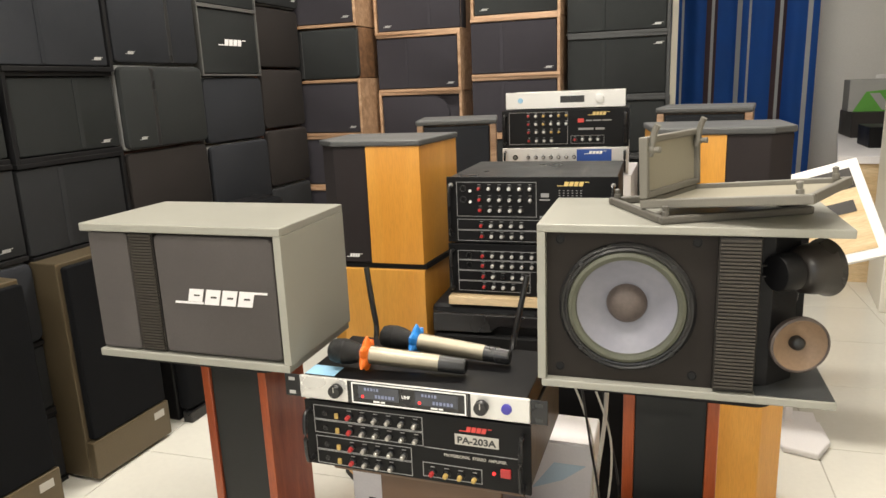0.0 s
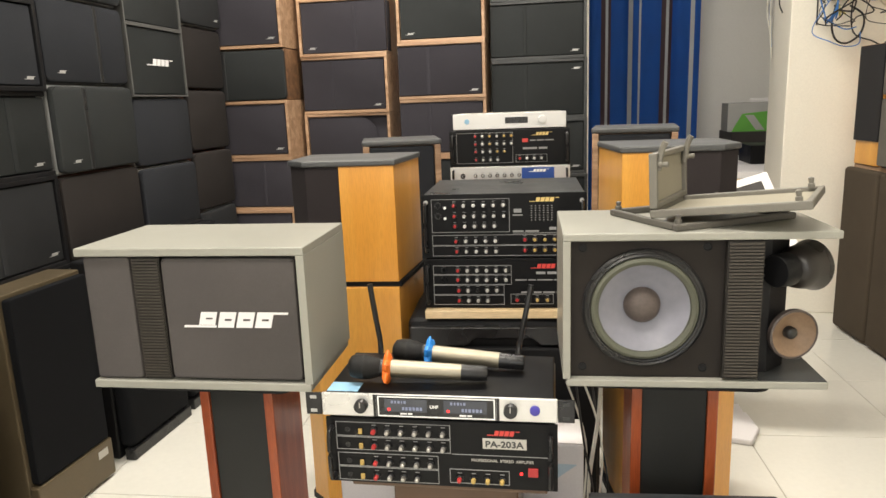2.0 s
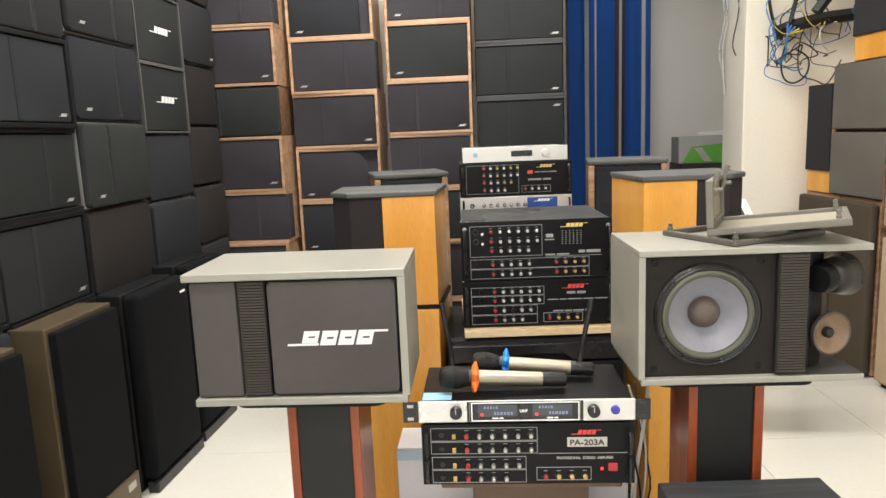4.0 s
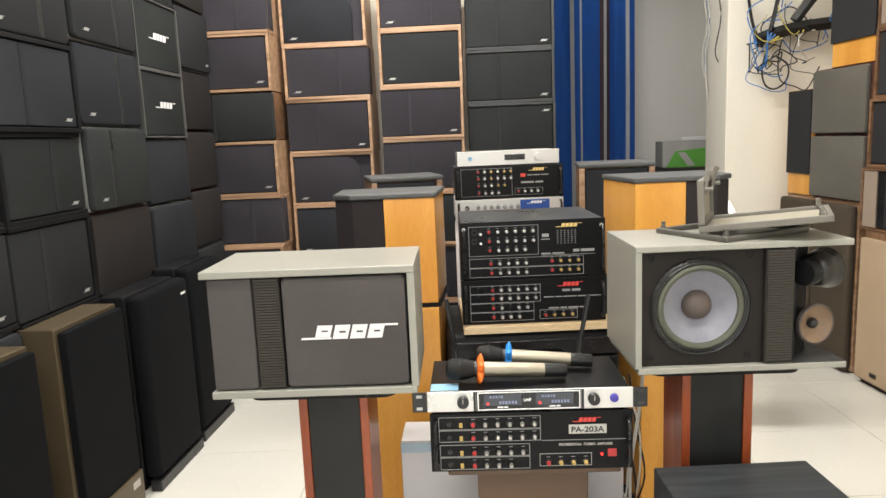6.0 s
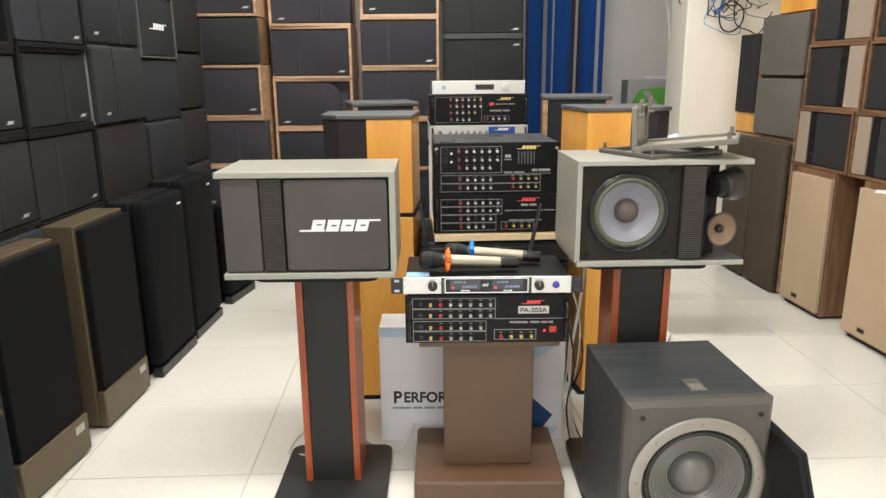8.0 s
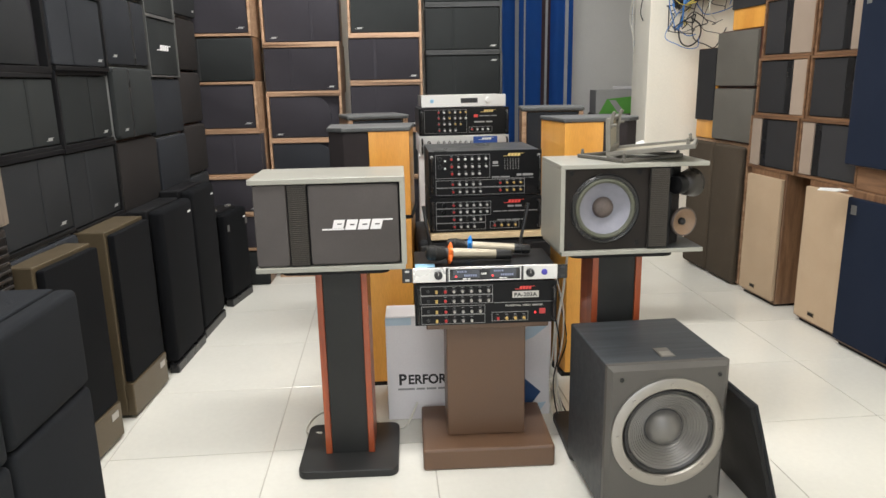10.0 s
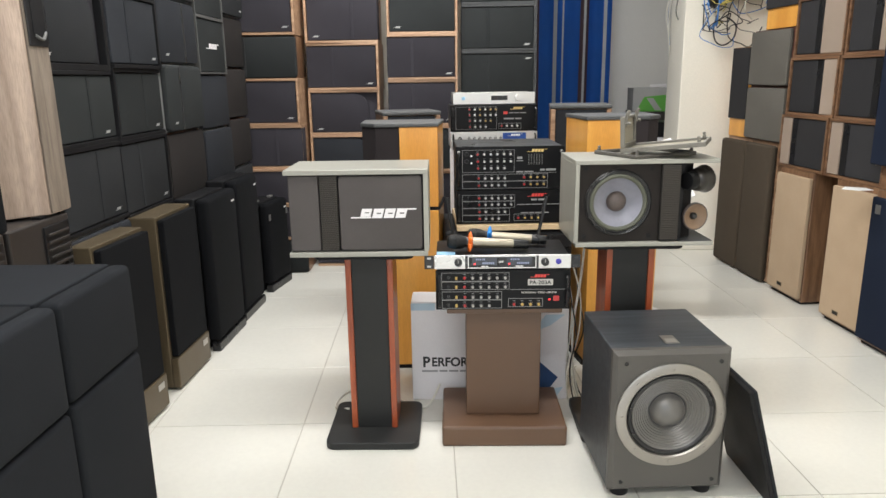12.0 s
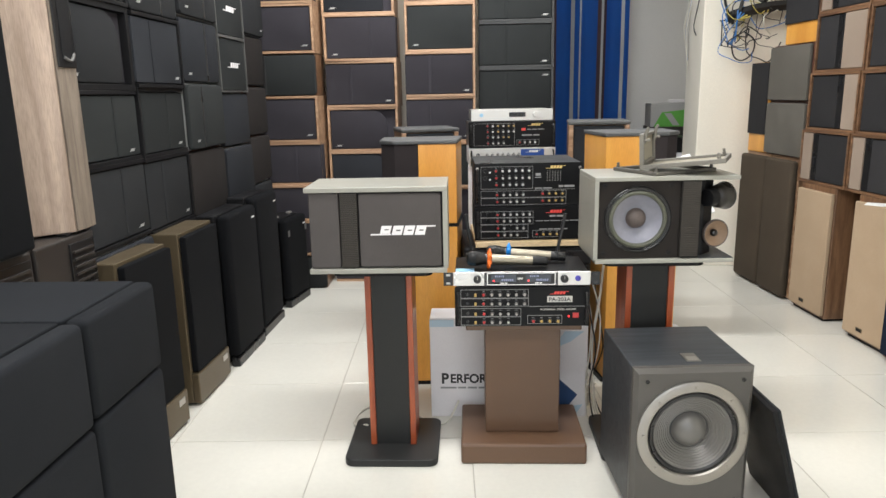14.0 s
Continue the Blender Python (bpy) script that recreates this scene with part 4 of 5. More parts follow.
for pts, c in (([(0.16, 0.0), (0.3, 0.0), (0.36, 0.16), (0.3, 0.16)], "skyblue"), ([(0.38, 0.1), (0.5, 0.02), (0.55, 0.09), (0.43, 0.2)], "darkblue"), ([(0.45, 0.27), (0.52, 0.3), (0.57, 0.34), (0.5, 0.34)], "paleblue"), ([(0.46, 0.002), (0.54, 0.002), (0.57, 0.05), (0.5, 0.04)], "paleblue")):
    part("printed_shape", plate(pts, -0.0008, -0.0002), M[c], s)

# ---- amplifier tower on a black loudspeaker ----
s = thing("stage_speaker", "black moulded loudspeaker under the amplifier stack", "loudspeaker", pose(-0.19, 1.72, 0, 0, 0, 3))
part("cabinet", bx(-0.26, 0.26, 0.02, 0.42, 0.0, 0.597, 0.02, 3), M["black"], s)
part("front", bx(-0.25, 0.25, 0.0, 0.0195, 0.02, 0.522, 0.008), M["blackmetal"], s)
part("lip", plate([(-0.25, 0.527), (-0.1, 0.527), (-0.075, 0.547), (0.075, 0.547), (0.1, 0.527), (0.25, 0.527), (0.25, 0.578), (-0.25, 0.578)], 0.0, 0.0195, 0.003), M["blackgloss"], s)
part("wooden_board", bx(-0.21, 0.24, 0.0, 0.4, 0.0, 0.022, 0.002), M["pine"], None, m=pose(-0.19, 1.735, 0.5975, 0, 0, 3))
tagged(bpy.data.objects["wooden_board"], "pale pine board under the amplifiers", "board")
s, f = amplifier("black karaoke amplifier with rows of silver knobs, on a board", pose(-0.403, 1.75, 0.62, 0, 0, 2), 0.43, 0.137, 0.36,
    [(0.106, 0.092, 0.0256, "rsssss"), (0.08, 0.092, 0.0256, "rsssss"), (0.051, 0.093, 0.0256, "rskss"), (0.023, 0.094, 0.0256, "rsss"), (0.0245, 0.249, 0.0267, "ryyy")],
    [(0.025, 0.235, 0.094, 0.119), (0.025, 0.235, 0.066, 0.093), (0.025, 0.215, 0.038, 0.065), (0.025, 0.215, 0.01, 0.037), (0.232, 0.345, 0.012, 0.04)])
part("emblem", logo_bm(0.075, 0.012, 0), M["redprint"], f, m=pose(0.285, -0.0002, 0.11))
bm = bmesh.new()
bars(bm, 0.3, 0.094, (0.024, 0.025), 0.007, 0.005)
bars(bm, 0.245, 0.077, (0.03, 0.02, 0.04, 0.03, 0.035), 0.003, 0.004)
bars(bm, 0.26, 0.0425, (0.03, 0.02, 0.03, 0.02), 0.004, 0.004)
part("caption", bm, M["lineprint"], f)
for z in (0.106, 0.08):
    part("socket", lathe([(0.009, 0), (0.009, -0.002), (0.006, -0.002), (0.006, 0), (0, 0)], 16), M["blackgloss"], f, m=pose(0.055, 0, z))
s, f = amplifier("black mixing amplifier with silver and yellow knobs, in a stack", pose(-0.403, 1.752, 0.7575, 0, 0, 2), 0.43, 0.173, 0.36,
    [(0.143, 0.086, 0.026, "rsssss"), (0.115, 0.087, 0.026, "rsssss"), (0.088, 0.088, 0.026, "rssss"), (0.048, 0.09, 0.026, "rssss"), (0.02, 0.091, 0.026, "rssss"), (0.0505, 0.271, 0.026, "ryyy"), (0.0225, 0.271, 0.026, "ryyy")],
    [(0.026, 0.232, 0.071, 0.16), (0.026, 0.365, 0.036, 0.064), (0.026, 0.365, 0.007, 0.035)])
part("emblem", logo_bm(0.075, 0.011, 0), M["goldprint"], f, m=pose(0.283, -0.0002, 0.15))
bm = bmesh.new()
for i in range(7):
    bars(bm, 0.287, 0.101 + i * 0.0062, (0.004,) * 6, 0.0018, 0.0065)
bars(bm, 0.24, 0.0705, (0.028, 0.035), 0.004, 0.005)
bars(bm, 0.335, 0.075, (0.018, 0.04), 0.008, 0.004)
bars(bm, 0.243, 0.122, (0.02,), 0.01)
bars(bm, 0.24, 0.114, (0.026,), 0.003)
bars(bm, 0.24, 0.067, (0.16,), 0.0012)
part("level_printing", bm, M["lineprint"], f)
for x in (0.012, 0.418):
    part("thumb_screw", lathe([(0.006, 0), (0.0055, -0.008), (0, -0.009)], 14), M["alu"], f, smooth=True, m=pose(x, 0, 0.152))
for z in (0.143, 0.115):
    part("push_button", lathe([(0.004, 0), (0.0035, -0.004), (0, -0.0042)], 12), M["white"], f, m=pose(0.062, 0, z - 0.006))
    part("socket", lathe([(0.009, 0), (0.009, -0.002), (0.006, -0.002), (0.006, 0), (0, 0)], 16), M["blackgloss"], f, m=pose(0.043, 0, z))

# rear stack: carton, white amplifier, black amplifier, silver player
s = thing("carton", "grey cardboard carton carrying amplifiers", "carton", pose(-0.43, 2.46, 0))
part("box", bx(0, 0.44, 0, 0.36, 0, 0.8435, 0.003), M["offwhite"], s)
s, f = amplifier("white amplifier with a blue panel, in a stack", pose(-0.425, 2.44, 0.844, 0, 0, 3), 0.425, 0.092, 0.33, [(0.06, 0.09, 0.026, "ggggggg")], [], "offwhite", "silver")
part("blue_panel", bx(0.255, 0.37, -0.0012, 0, 0.02, 0.086, 0.0005), M["bluep"], f)
part("emblem", logo_bm(0.07, 0.01, 0), M["white"], f, m=pose(0.28, -0.0014, 0.07))
part("socket", lathe([(0.009, 0), (0.009, -0.002), (0.006, -0.002), (0.006, 0), (0, 0)], 16), M["blackgloss"], f, m=pose(0.045, 0, 0.06))
s, f = amplifier("black karaoke amplifier with silver knobs, in a stack", pose(-0.425, 2.44, 0.9365, 0, 0, 3), 0.425, 0.128, 0.33,
    [(0.107, 0.092, 0.0256, "rsysyy"), (0.08, 0.092, 0.0256, "rsysss"), (0.053, 0.093, 0.0256, "rssyy"), (0.024, 0.094, 0.0256, "rsss"), (0.0265, 0.249, 0.0253, "rsss")],
    [(0.025, 0.225, 0.012, 0.12), (0.235, 0.345, 0.013, 0.04)])
part("emblem", logo_bm(0.07, 0.011, 0), M["goldprint"], f, m=pose(0.29, -0.0002, 0.106))
part("label_patch", bx(0.258, 0.278, -0.001, 0, 0.083, 0.096, 0), M["redprint"], f)
bm = bmesh.new()
bars(bm, 0.285, 0.087, (0.02, 0.025, 0.03), 0.004, 0.004)
bars(bm, 0.26, 0.058, (0.05, 0.03), 0.007, 0.006)
part("caption", bm, M["lineprint"], f)
s, f = amplifier("silver player with a small dark display, on top of a stack", pose(-0.412, 2.45, 1.066, 0, 0, 3), 0.398, 0.057, 0.28, [], [], "alu", "silver", False)
part("display", bx(0.185, 0.265, -0.0012, 0, 0.02, 0.042, 0.0005), M["blackgloss"], f)
part("volume_dial", lathe([(0.0145, 0), (0.0135, -0.012), (0, -0.013)], 28), M["silver"], f, smooth=True, m=pose(0.315, 0, 0.031))
part("emblem", lathe([(0.009, 0), (0.008, -0.001), (0, -0.001)], 20), M["skyblue"], f, m=pose(0.05, 0, 0.03))


# ---- oak column loudspeakers ----
def oak_column(m, z0, z1, mirror, corner=True):
    """Cut-corner cabinet: oak sides, a cloth corner, grey top."""
    k = -1 if mirror else 1
    s = thing("corner_speaker", "honey oak column loudspeaker with a dark cloth corner" if corner else "honey oak column loudspeaker standing on the floor", "loudspeaker", m, "oak column loudspeakers")
    P = [(-0.178, 0.262), (-0.15, 0.0), (0.092, 0.0), (0.149, 0.054), (0.149, 0.262)]
    def pl(pts, a, b, bev=0.0):
        q = [(k * x, y) for x, y in pts]
        return prism(q if k == 1 else q[::-1], a, b, bev)
    def grown(g):
        return [(x + math.copysign(g, x), y + (g if y > 0.2 else -g)) for x, y in P]
    if corner:
        part("cabinet", pl([P[0], P[1], (-0.0005, 0.0), (-0.0005, 0.262)], z0 + 0.014, z1 - 0.016, 0.002), M["oak"], s)
        part("cloth_corner", pl([(0.0, 0.002), (0.092, 0.002), (0.148, 0.055), (0.148, 0.262), (0.0, 0.262)], z0 + 0.014, z1 - 0.016, 0.003), M["clothdark"], s)
        part("base_board", pl(grown(-0.006), z0, z0 + 0.0135), M["black"], s)
        part("top_cap", pl(grown(0.005), z1 - 0.0155, z1, 0.004), M["capgrey"], s)
        part("emblem", logo_bm(0.046, 0.0095, -0.0005), M["white"], s, m=pose(0.03 if k == 1 else -0.074, 0.0018, z0 + 0.03))
    else:
        part("cabinet", pl(P, z0 + 0.0205, z1 - 0.001, 0.002), M["oak"], s)
        part("plinth", pl(grown(-0.01), z0, z0 + 0.02), M["black"], s)
    return s


for mm, mir in ((pose(-0.623, 1.742, 0, 0, 0, 2.5), True), (pose(0.263, 1.772, 0, 0, 0, 3.0), False)):
    oak_column(mm if mir else pose(0.283, 1.772, 0, 0, 0, 3.0), 0.0, 0.68 if mir else 0.7, mir, False)
    oak_column(mm, 0.6805 if mir else 0.7005, 1.026 if mir else 1.042, mir)


def wood_tower(m, w, h, d):
    s = thing("tower_speaker", "walnut tower loudspeaker with a navy cloth front and grey top", "loudspeaker", m, "tower loudspeakers")
    part("cabinet", bx(-w / 2, w / 2, 0.03, d, 0, h - 0.02, 0.003), M["walnutz"], s)
    part("grille", bx(-w / 2 + 0.025, w / 2 - 0.025, 0.0, 0.0295, 0.02, h - 0.025, 0.008), M["clothnavy"], s)
    part("post", bx(-w / 2, -w / 2 + 0.023, 0.0, 0.0295, 0, h - 0.02, 0.003), M["teak"], s)
    part("post", bx(w / 2 - 0.023, w / 2, 0.0, 0.0295, 0, h - 0.02, 0.003), M["teak"], s)
    part("top_cap", bx(-w / 2 - 0.004, w / 2 + 0.004, -0.004, d, h - 0.0195, h, 0.006), M["capgrey"], s)
    return s


wood_tower(pose(-0.617, 2.52, 0, 0, 0, 14), 0.29, 1.035, 0.28)
wood_tower(pose(0.23, 2.57, 0, 0, 0, -6), 0.3, 1.055, 0.28)

# ---- subwoofer and its grille ----
s = thing("subwoofer", "black ash subwoofer with a silver-ringed bare cone", "subwoofer", pose(0.03, 0.792, 0, 0, 0, 3.2) @ Matrix.Diagonal((1.02, 0.93, 1.01, 1)))
part("cabinet", bx(-0.005, 0.32, 0.032, 0.375, 0.03, 0.455, 0.004), M["ash"], s)
part("front_panel", holed(-0.005, 0.32, 0.03, 0.455, 0.16, 0.265, 0.118, 0.0, 0.0315, 0.012), M["subfront"], s)
rg = part("trim_ring", lathe([(0.148, 0.0), (0.148, -0.007), (0.143, -0.01), (0.122, -0.01), (0.117, -0.004), (0.117, 0.0)], 64), M["ringmetal"], s, smooth=True, m=pose(0.16, 0, 0.265) @ Matrix.Diagonal((1.04, 1, 1.04, 1)))
part("surround", lathe([(0.1175, -0.001), (0.114, -0.006), (0.108, -0.006), (0.104, -0.001)], 56), M["blackgloss"], rg, smooth=True)
prof = [(0.1045, -0.001), (0.102, 0.002)]
for i in range(8):
    r = 0.1 - i * 0.0061
    prof += [(r, 0.003 + i * 0.0035), (r - 0.0025, 0.003 + i * 0.0035 - 0.0006)]
prof += [(0.048, 0.034), (0.0, 0.036)]
part("cone", lathe(prof, 56), M["subcone"], rg, smooth=True)
part("dust_cap", lathe([(0.0485, 0.033), (0.046, 0.022), (0.037, 0.009), (0.022, 0.0), (0.009, -0.003), (0, -0.0035)], 40), M["subcone"], rg, smooth=True)
for a in range(0, 360, 45):
    part("bolt", lathe([(0.0042, -0.0095), (0.0036, -0.012), (0.0015, -0.0122), (0, -0.0115)], 12), M["ringmetal"], rg, m=pose(0.1325 * math.cos(radians(a)), 0, 0.1325 * math.sin(radians(a))))
for x, z in ((0.03, 0.06), (0.29, 0.06), (0.03, 0.42), (0.29, 0.42)):
    part("grommet", lathe([(0.006, 0.0), (0.006, -0.0015), (0.004, -0.0015), (0.0035, -0.0002), (0, -0.0002)], 14), M["blackgloss"], s, m=pose(x, 0, z))
for x, y in ((0.04, 0.05), (0.28, 0.05), (0.04, 0.33), (0.28, 0.33)):
    part("foot", lathe([(0, 0), (0.024, 0), (0.026, 0.004), (0.026, 0.0295), (0, 0.0295)], 20, "Z"), M["black"], s, smooth=True, m=pose(x, y, 0))
bdg = part("badge", bx(0.152, 0.192, 0.055, 0.12, 0.455, 0.4575, 0.001), M["ringmetal"], s)
part("badge_inset", bx(0.157, 0.187, 0.06, 0.09, 0.4576, 0.4582, 0), M["alu"], bdg)
gr = thing("subwoofer_grille", "black cloth subwoofer grille leaning against the subwoofer", "speaker grille", pose(0.492, 0.75, 0.0, 0, -15.5, 3))
part("frame", prism([(-0.012, 0.0), (0.0, 0.0), (0.0, 0.3), (-0.012, 0.3)], 0.004, 0.375, 0.002), M["black"], gr)
part("cloth_face", bx(0.0005, 0.012, 0.0, 0.3, 0.004, 0.375, 0.004), M["clothblack"], gr)


# ---- foreground black covered cabinets, and cabinets on the louvred bases ----
def cube_speaker(m, w, h, d, cl="clothmonitor"):
    s = thing("monitor_speaker", "black cloth-fronted monitor cabinet with rounded edges, stacked", "loudspeaker", m, "stacked monitor cabinets")
    part("cabinet", bx(-w / 2, w / 2, 0.05, d, 0.0, h - 0.001, 0.004, 2), M[cl], s)
    part("grille", bx(-w / 2, w / 2, 0.0, 0.0495, 0.001, h - 0.001, 0.015, 4), M[cl], s, smooth=True)
    return s


for yc, seam in ((0.437, 0.56), (0.122, 0.553)):
    cube_speaker(pose(-1.18, yc, 0, 0, 0, 90), 0.306, seam, 0.4)
    cube_speaker(pose(-1.18, yc, seam + 0.001, 0, 0, 90), 0.306, 0.777 - seam, 0.4)


def louvred(m, w, h, d):
    s = thing("amplifier_cabinet", "dark cabinet with a louvred vent, under loudspeakers", "cabinet", m)
    part("body", bx(-w / 2, w / 2, 0.0, d, 0, h, 0.006), M["darkbrown"], s)
    part("vent", bx(w * 0.02, w * 0.46, -0.006, -0.0005, h - 0.2, h - 0.02, 0.002), M["blackgloss"], s)
    for i in range(7):
        z = h - 0.185 + i * 0.0225
        part("louvre", bx(w * 0.06, w * 0.42, -0.012, -0.0065, z, z + 0.008, 0.001), M["darkbrown"], s)
    return s


louvred(pose(-1.6, 0.945, 0, 0, 0, 90), 0.3, 0.81, 0.35)
louvred(pose(-1.6, 0.6, 0, 0, 0, 90), 0.36, 0.81, 0.35)

s = thing("stage_speaker", "pale walnut stage loudspeaker with a recessed grip", "loudspeaker", pose(-1.6, 0.935, 0.811) @ Matrix.Diagonal((1.145, 1.145, 1.145, 1)))
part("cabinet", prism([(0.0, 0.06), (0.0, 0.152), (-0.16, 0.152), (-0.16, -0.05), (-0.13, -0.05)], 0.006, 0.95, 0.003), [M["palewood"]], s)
# Aisle side takes the darker tone, its shade put into the colour.
part("side", bx(0.0005, 0.006, 0.062, 0.15, 0.01, 0.945, 0.001), M["shadedwood"], s)
hp = part("grip_plate", bx(0.0065, 0.011, 0.066, 0.148, 0.425, 0.72, 0.002), M["blackgloss"], s)
part("grip_recess", bx(0.0112, 0.0125, 0.085, 0.138, 0.445, 0.68, 0.0005), M["black"], hp)
part("grip_lip", tube([(0.013, 0.09, 0.45), (0.016, 0.115, 0.442), (0.013, 0.135, 0.46)], 0.004, 8), M["greyplastic"], hp, smooth=True)
for x in (-0.14, -0.02):
    for y in (0.04, 0.13):
        part("foot", bx(x - 0.012, x + 0.012, y - 0.012, y + 0.012, 0, 0.0055, 0), M["black"], s)
s = thing("stage_speaker", "black cloth-fronted stage loudspeaker with a small round emblem", "loudspeaker", pose(-1.56, 0.6, 0.811, 0, 0, 90))
part("cabinet", bx(-0.15, 0.15, 0.03, 0.36, 0.0, 0.9, 0.005), M["black"], s)
part("grille", bx(-0.148, 0.148, 0.0, 0.0295, 0.01, 0.895, 0.012, 3), M["clothtower"], s)
part("emblem", lathe([(0.013, 0.0), (0.012, -0.002), (0, -0.002)], 20), M["alu"], s, m=pose(0.075, 0, 0.44))


# ---- east side: towers on the floor, shelf units above ----
def east(ya, yb, z, off=0.0):
    y = (ya + yb) / 2
    return pose(1.37 + 0.083 * (2.83 - y) + off, y, z, 0, 0, -85.25), ya - yb - 0.006


GE = "loudspeakers along the east side"


def east_tower(ya, yb, h, d, cl, body, label, badge=True, soft=0.006, off=0.0):
    m, w = east(ya, yb, 0, off)
    s = thing("floor_speaker", label, "loudspeaker", m, GE)
    part("cabinet", bx(-w / 2, w / 2, 0.022, d, 0.012, h, 0.006), M[body], s)
    part("plinth", bx(-w / 2 + 0.015, w / 2 - 0.015, 0.03, d - 0.01, 0, 0.0115, 0), M["black"], s)
    part("grille", plate(rounded(-w / 2 + 0.006, w / 2 - 0.006, 0.03, h - 0.03, soft, 4), 0.0, 0.0215, min(soft * 0.8, 0.012)), M[cl], s, smooth=True)
    if badge:
        b = part("badge", bx(-w * 0.14, 0.0, -0.003, -0.0003, 0.058, 0.078, 0.001), M["gold"], s)
        part("badge_inset", bx(-w * 0.125, -0.005, -0.0036, -0.0031, 0.062, 0.074, 0), M["black"], b)
    else:
        part("badge", bx(-w * 0.4, -w * 0.3, -0.002, -0.0003, h - 0.1, h - 0.06, 0.001), M["greyplastic"], s)
    return s


for ya, yb in ((3.55, 3.245), (3.24, 2.935)):
    m, w = east(ya, yb, 0)
    s = thing("floor_speaker", "walnut floor loudspeaker with a full brown cloth front", "loudspeaker", m, GE)
    part("cabinet", bx(-w / 2, w / 2, 0.0455, 0.3, 0.008, 0.815, 0.004), M["teak"], s)
    part("grille", bx(-w / 2 + 0.001, w / 2 - 0.001, 0.0, 0.045, 0.012, 0.8, 0.018, 4), M["clothbrown"], s, smooth=True)
    part("plinth", bx(-w / 2 + 0.015, w / 2 - 0.015, 0.05, 0.28, 0, 0.0075, 0), M["black"], s)
east_tower(2.86, 2.535, 0.70, 0.3, "clothbeige", "walnutz", "walnut floor loudspeaker with a beige cloth front")
east_tower(2.36, 2.035, 0.70, 0.3, "clothbeige", "walnutz", "walnut floor loudspeaker with a beige cloth front")
east_tower(2.03, 1.69, 0.70, 0.3, "clothblue", "walnutz", "walnut floor loudspeaker with a navy cloth front", False, off=-0.03)
east_tower(1.68, 1.36, 0.70, 0.3, "clothblue", "walnutz", "walnut floor loudspeaker with a navy cloth front", False, off=-0.03)

for z0, z1 in ((0.8155, 1.122), (1.1225, 1.435)):
    m, w = east(3.315, 2.865, z0, 0.02)
    s = thing("shelf_speaker", "dark walnut loudspeaker with a grey cloth front, stacked", "loudspeaker", m, GE)
    part("cabinet", bx(-w / 2, w / 2, 0.0225, 0.27, 0, z1 - z0, 0.004), M["rosewood"], s)
    part("grille", plate(rounded(-w / 2 + 0.004, w / 2 - 0.03, 0.008, z1 - z0 - 0.008, 0.008, 4), 0.0, 0.022, 0.004), M["clothash"], s, smooth=True)
for ya, yb, z0, h in ((3.54, 3.325, 0.8155, 0.535), (3.19, 2.865, 1.4355, 0.5)):
    m, w = east(ya, yb, z0, 0.025)
    s = thing("shelf_speaker", "oak-footed loudspeaker with a black cloth front, stacked", "loudspeaker", m, GE)
    part("cabinet", bx(-w / 2, w / 2, 0.012, 0.27, 0, h, 0.003), M["oak"], s)
    part("grille", plate(rounded(-w / 2, w / 2, 0.11, h - 0.002, 0.004, 3), 0.0, 0.0115, 0.003), M["clothcharcoal"], s)


def two_tone(ya, yb, z0, z1, beige_first, bw=0.1, label="walnut shelf loudspeaker with black cloth and a beige panel"):
    m, w = east(ya, yb, z0, 0.02)
    h = z1 - z0
    s = thing("shelf_speaker", label, "loudspeaker", m, GE)
    bm = bmesh.new()
    t = 0.013
    a, b = -w / 2, w / 2
    add_box(bm, a, b, 0.03, 0.27, 0, h, 0.002)
    add_box(bm, a, a + t, 0, 0.03, 0, h, 0.0015)
    add_box(bm, b - t, b, 0, 0.03, 0, h, 0.0015)
    add_box(bm, a + t, b - t, 0, 0.03, 0, t, 0.0015)
    add_box(bm, a + t, b - t, 0, 0.03, h - t, h, 0.0015)
    part("cabinet", bm, M["walnut"], s)
    a, b = a + t + 0.002, b - t - 0.002
    p0, p1, g0, g1 = (a, a + bw, a + bw + 0.001, b) if beige_first else (b - bw, b, a, b - bw - 0.001)
    part("panel", bx(p0, p1, 0.004, 0.0295, t + 0.002, h - t - 0.002, 0.002), M["clothpink"], s)
    part("grille", bx(g0, g1, 0.008, 0.0295, t + 0.002, h - t - 0.002, 0.006), M["clothcharcoal"], s)
    gx = g0 + 0.03 if beige_first else g1 - 0.03
    part("gloss_strip", bx(gx - 0.022, gx + 0.022, 0.005, 0.0085, t + 0.006, h - t - 0.006, 0.001), M["blackgloss"], s)
    return s


for z0, z1, first, y in ((0.7005, 0.978, True, 2.905), (0.9785, 1.272, False, 2.875), (1.2725, 1.565, False, 2.855), (1.5655, 1.85, True, 2.85)):
    two_tone(y, y - 0.425, z0, z1, first, 0.085 if first else (0.105 if z0 < 1.2 else 0.17))
    two_tone(y - 0.43, y - 0.855, z0, z1, first, 0.085 if first else (0.105 if z0 < 1.2 else 0.17))
m, w = east(2.03, 1.36, 0.7005, 0.0)
s = thing("wooden_riser", "walnut riser box between navy loudspeakers", "riser", m, GE)
part("body", bx(-w / 2, w / 2, 0.0, 0.3, 0, 0.1, 0.004), M["walnut"], s)
m, w = east(2.075, 1.72, 0.801, -0.03)
s = thing("floor_speaker", "navy cloth-fronted loudspeaker standing on a walnut riser", "loudspeaker", m, GE)
part("cabinet", bx(-w / 2, w / 2, 0.0225, 0.3, 0, 0.76, 0.004), M["walnutz"], s)
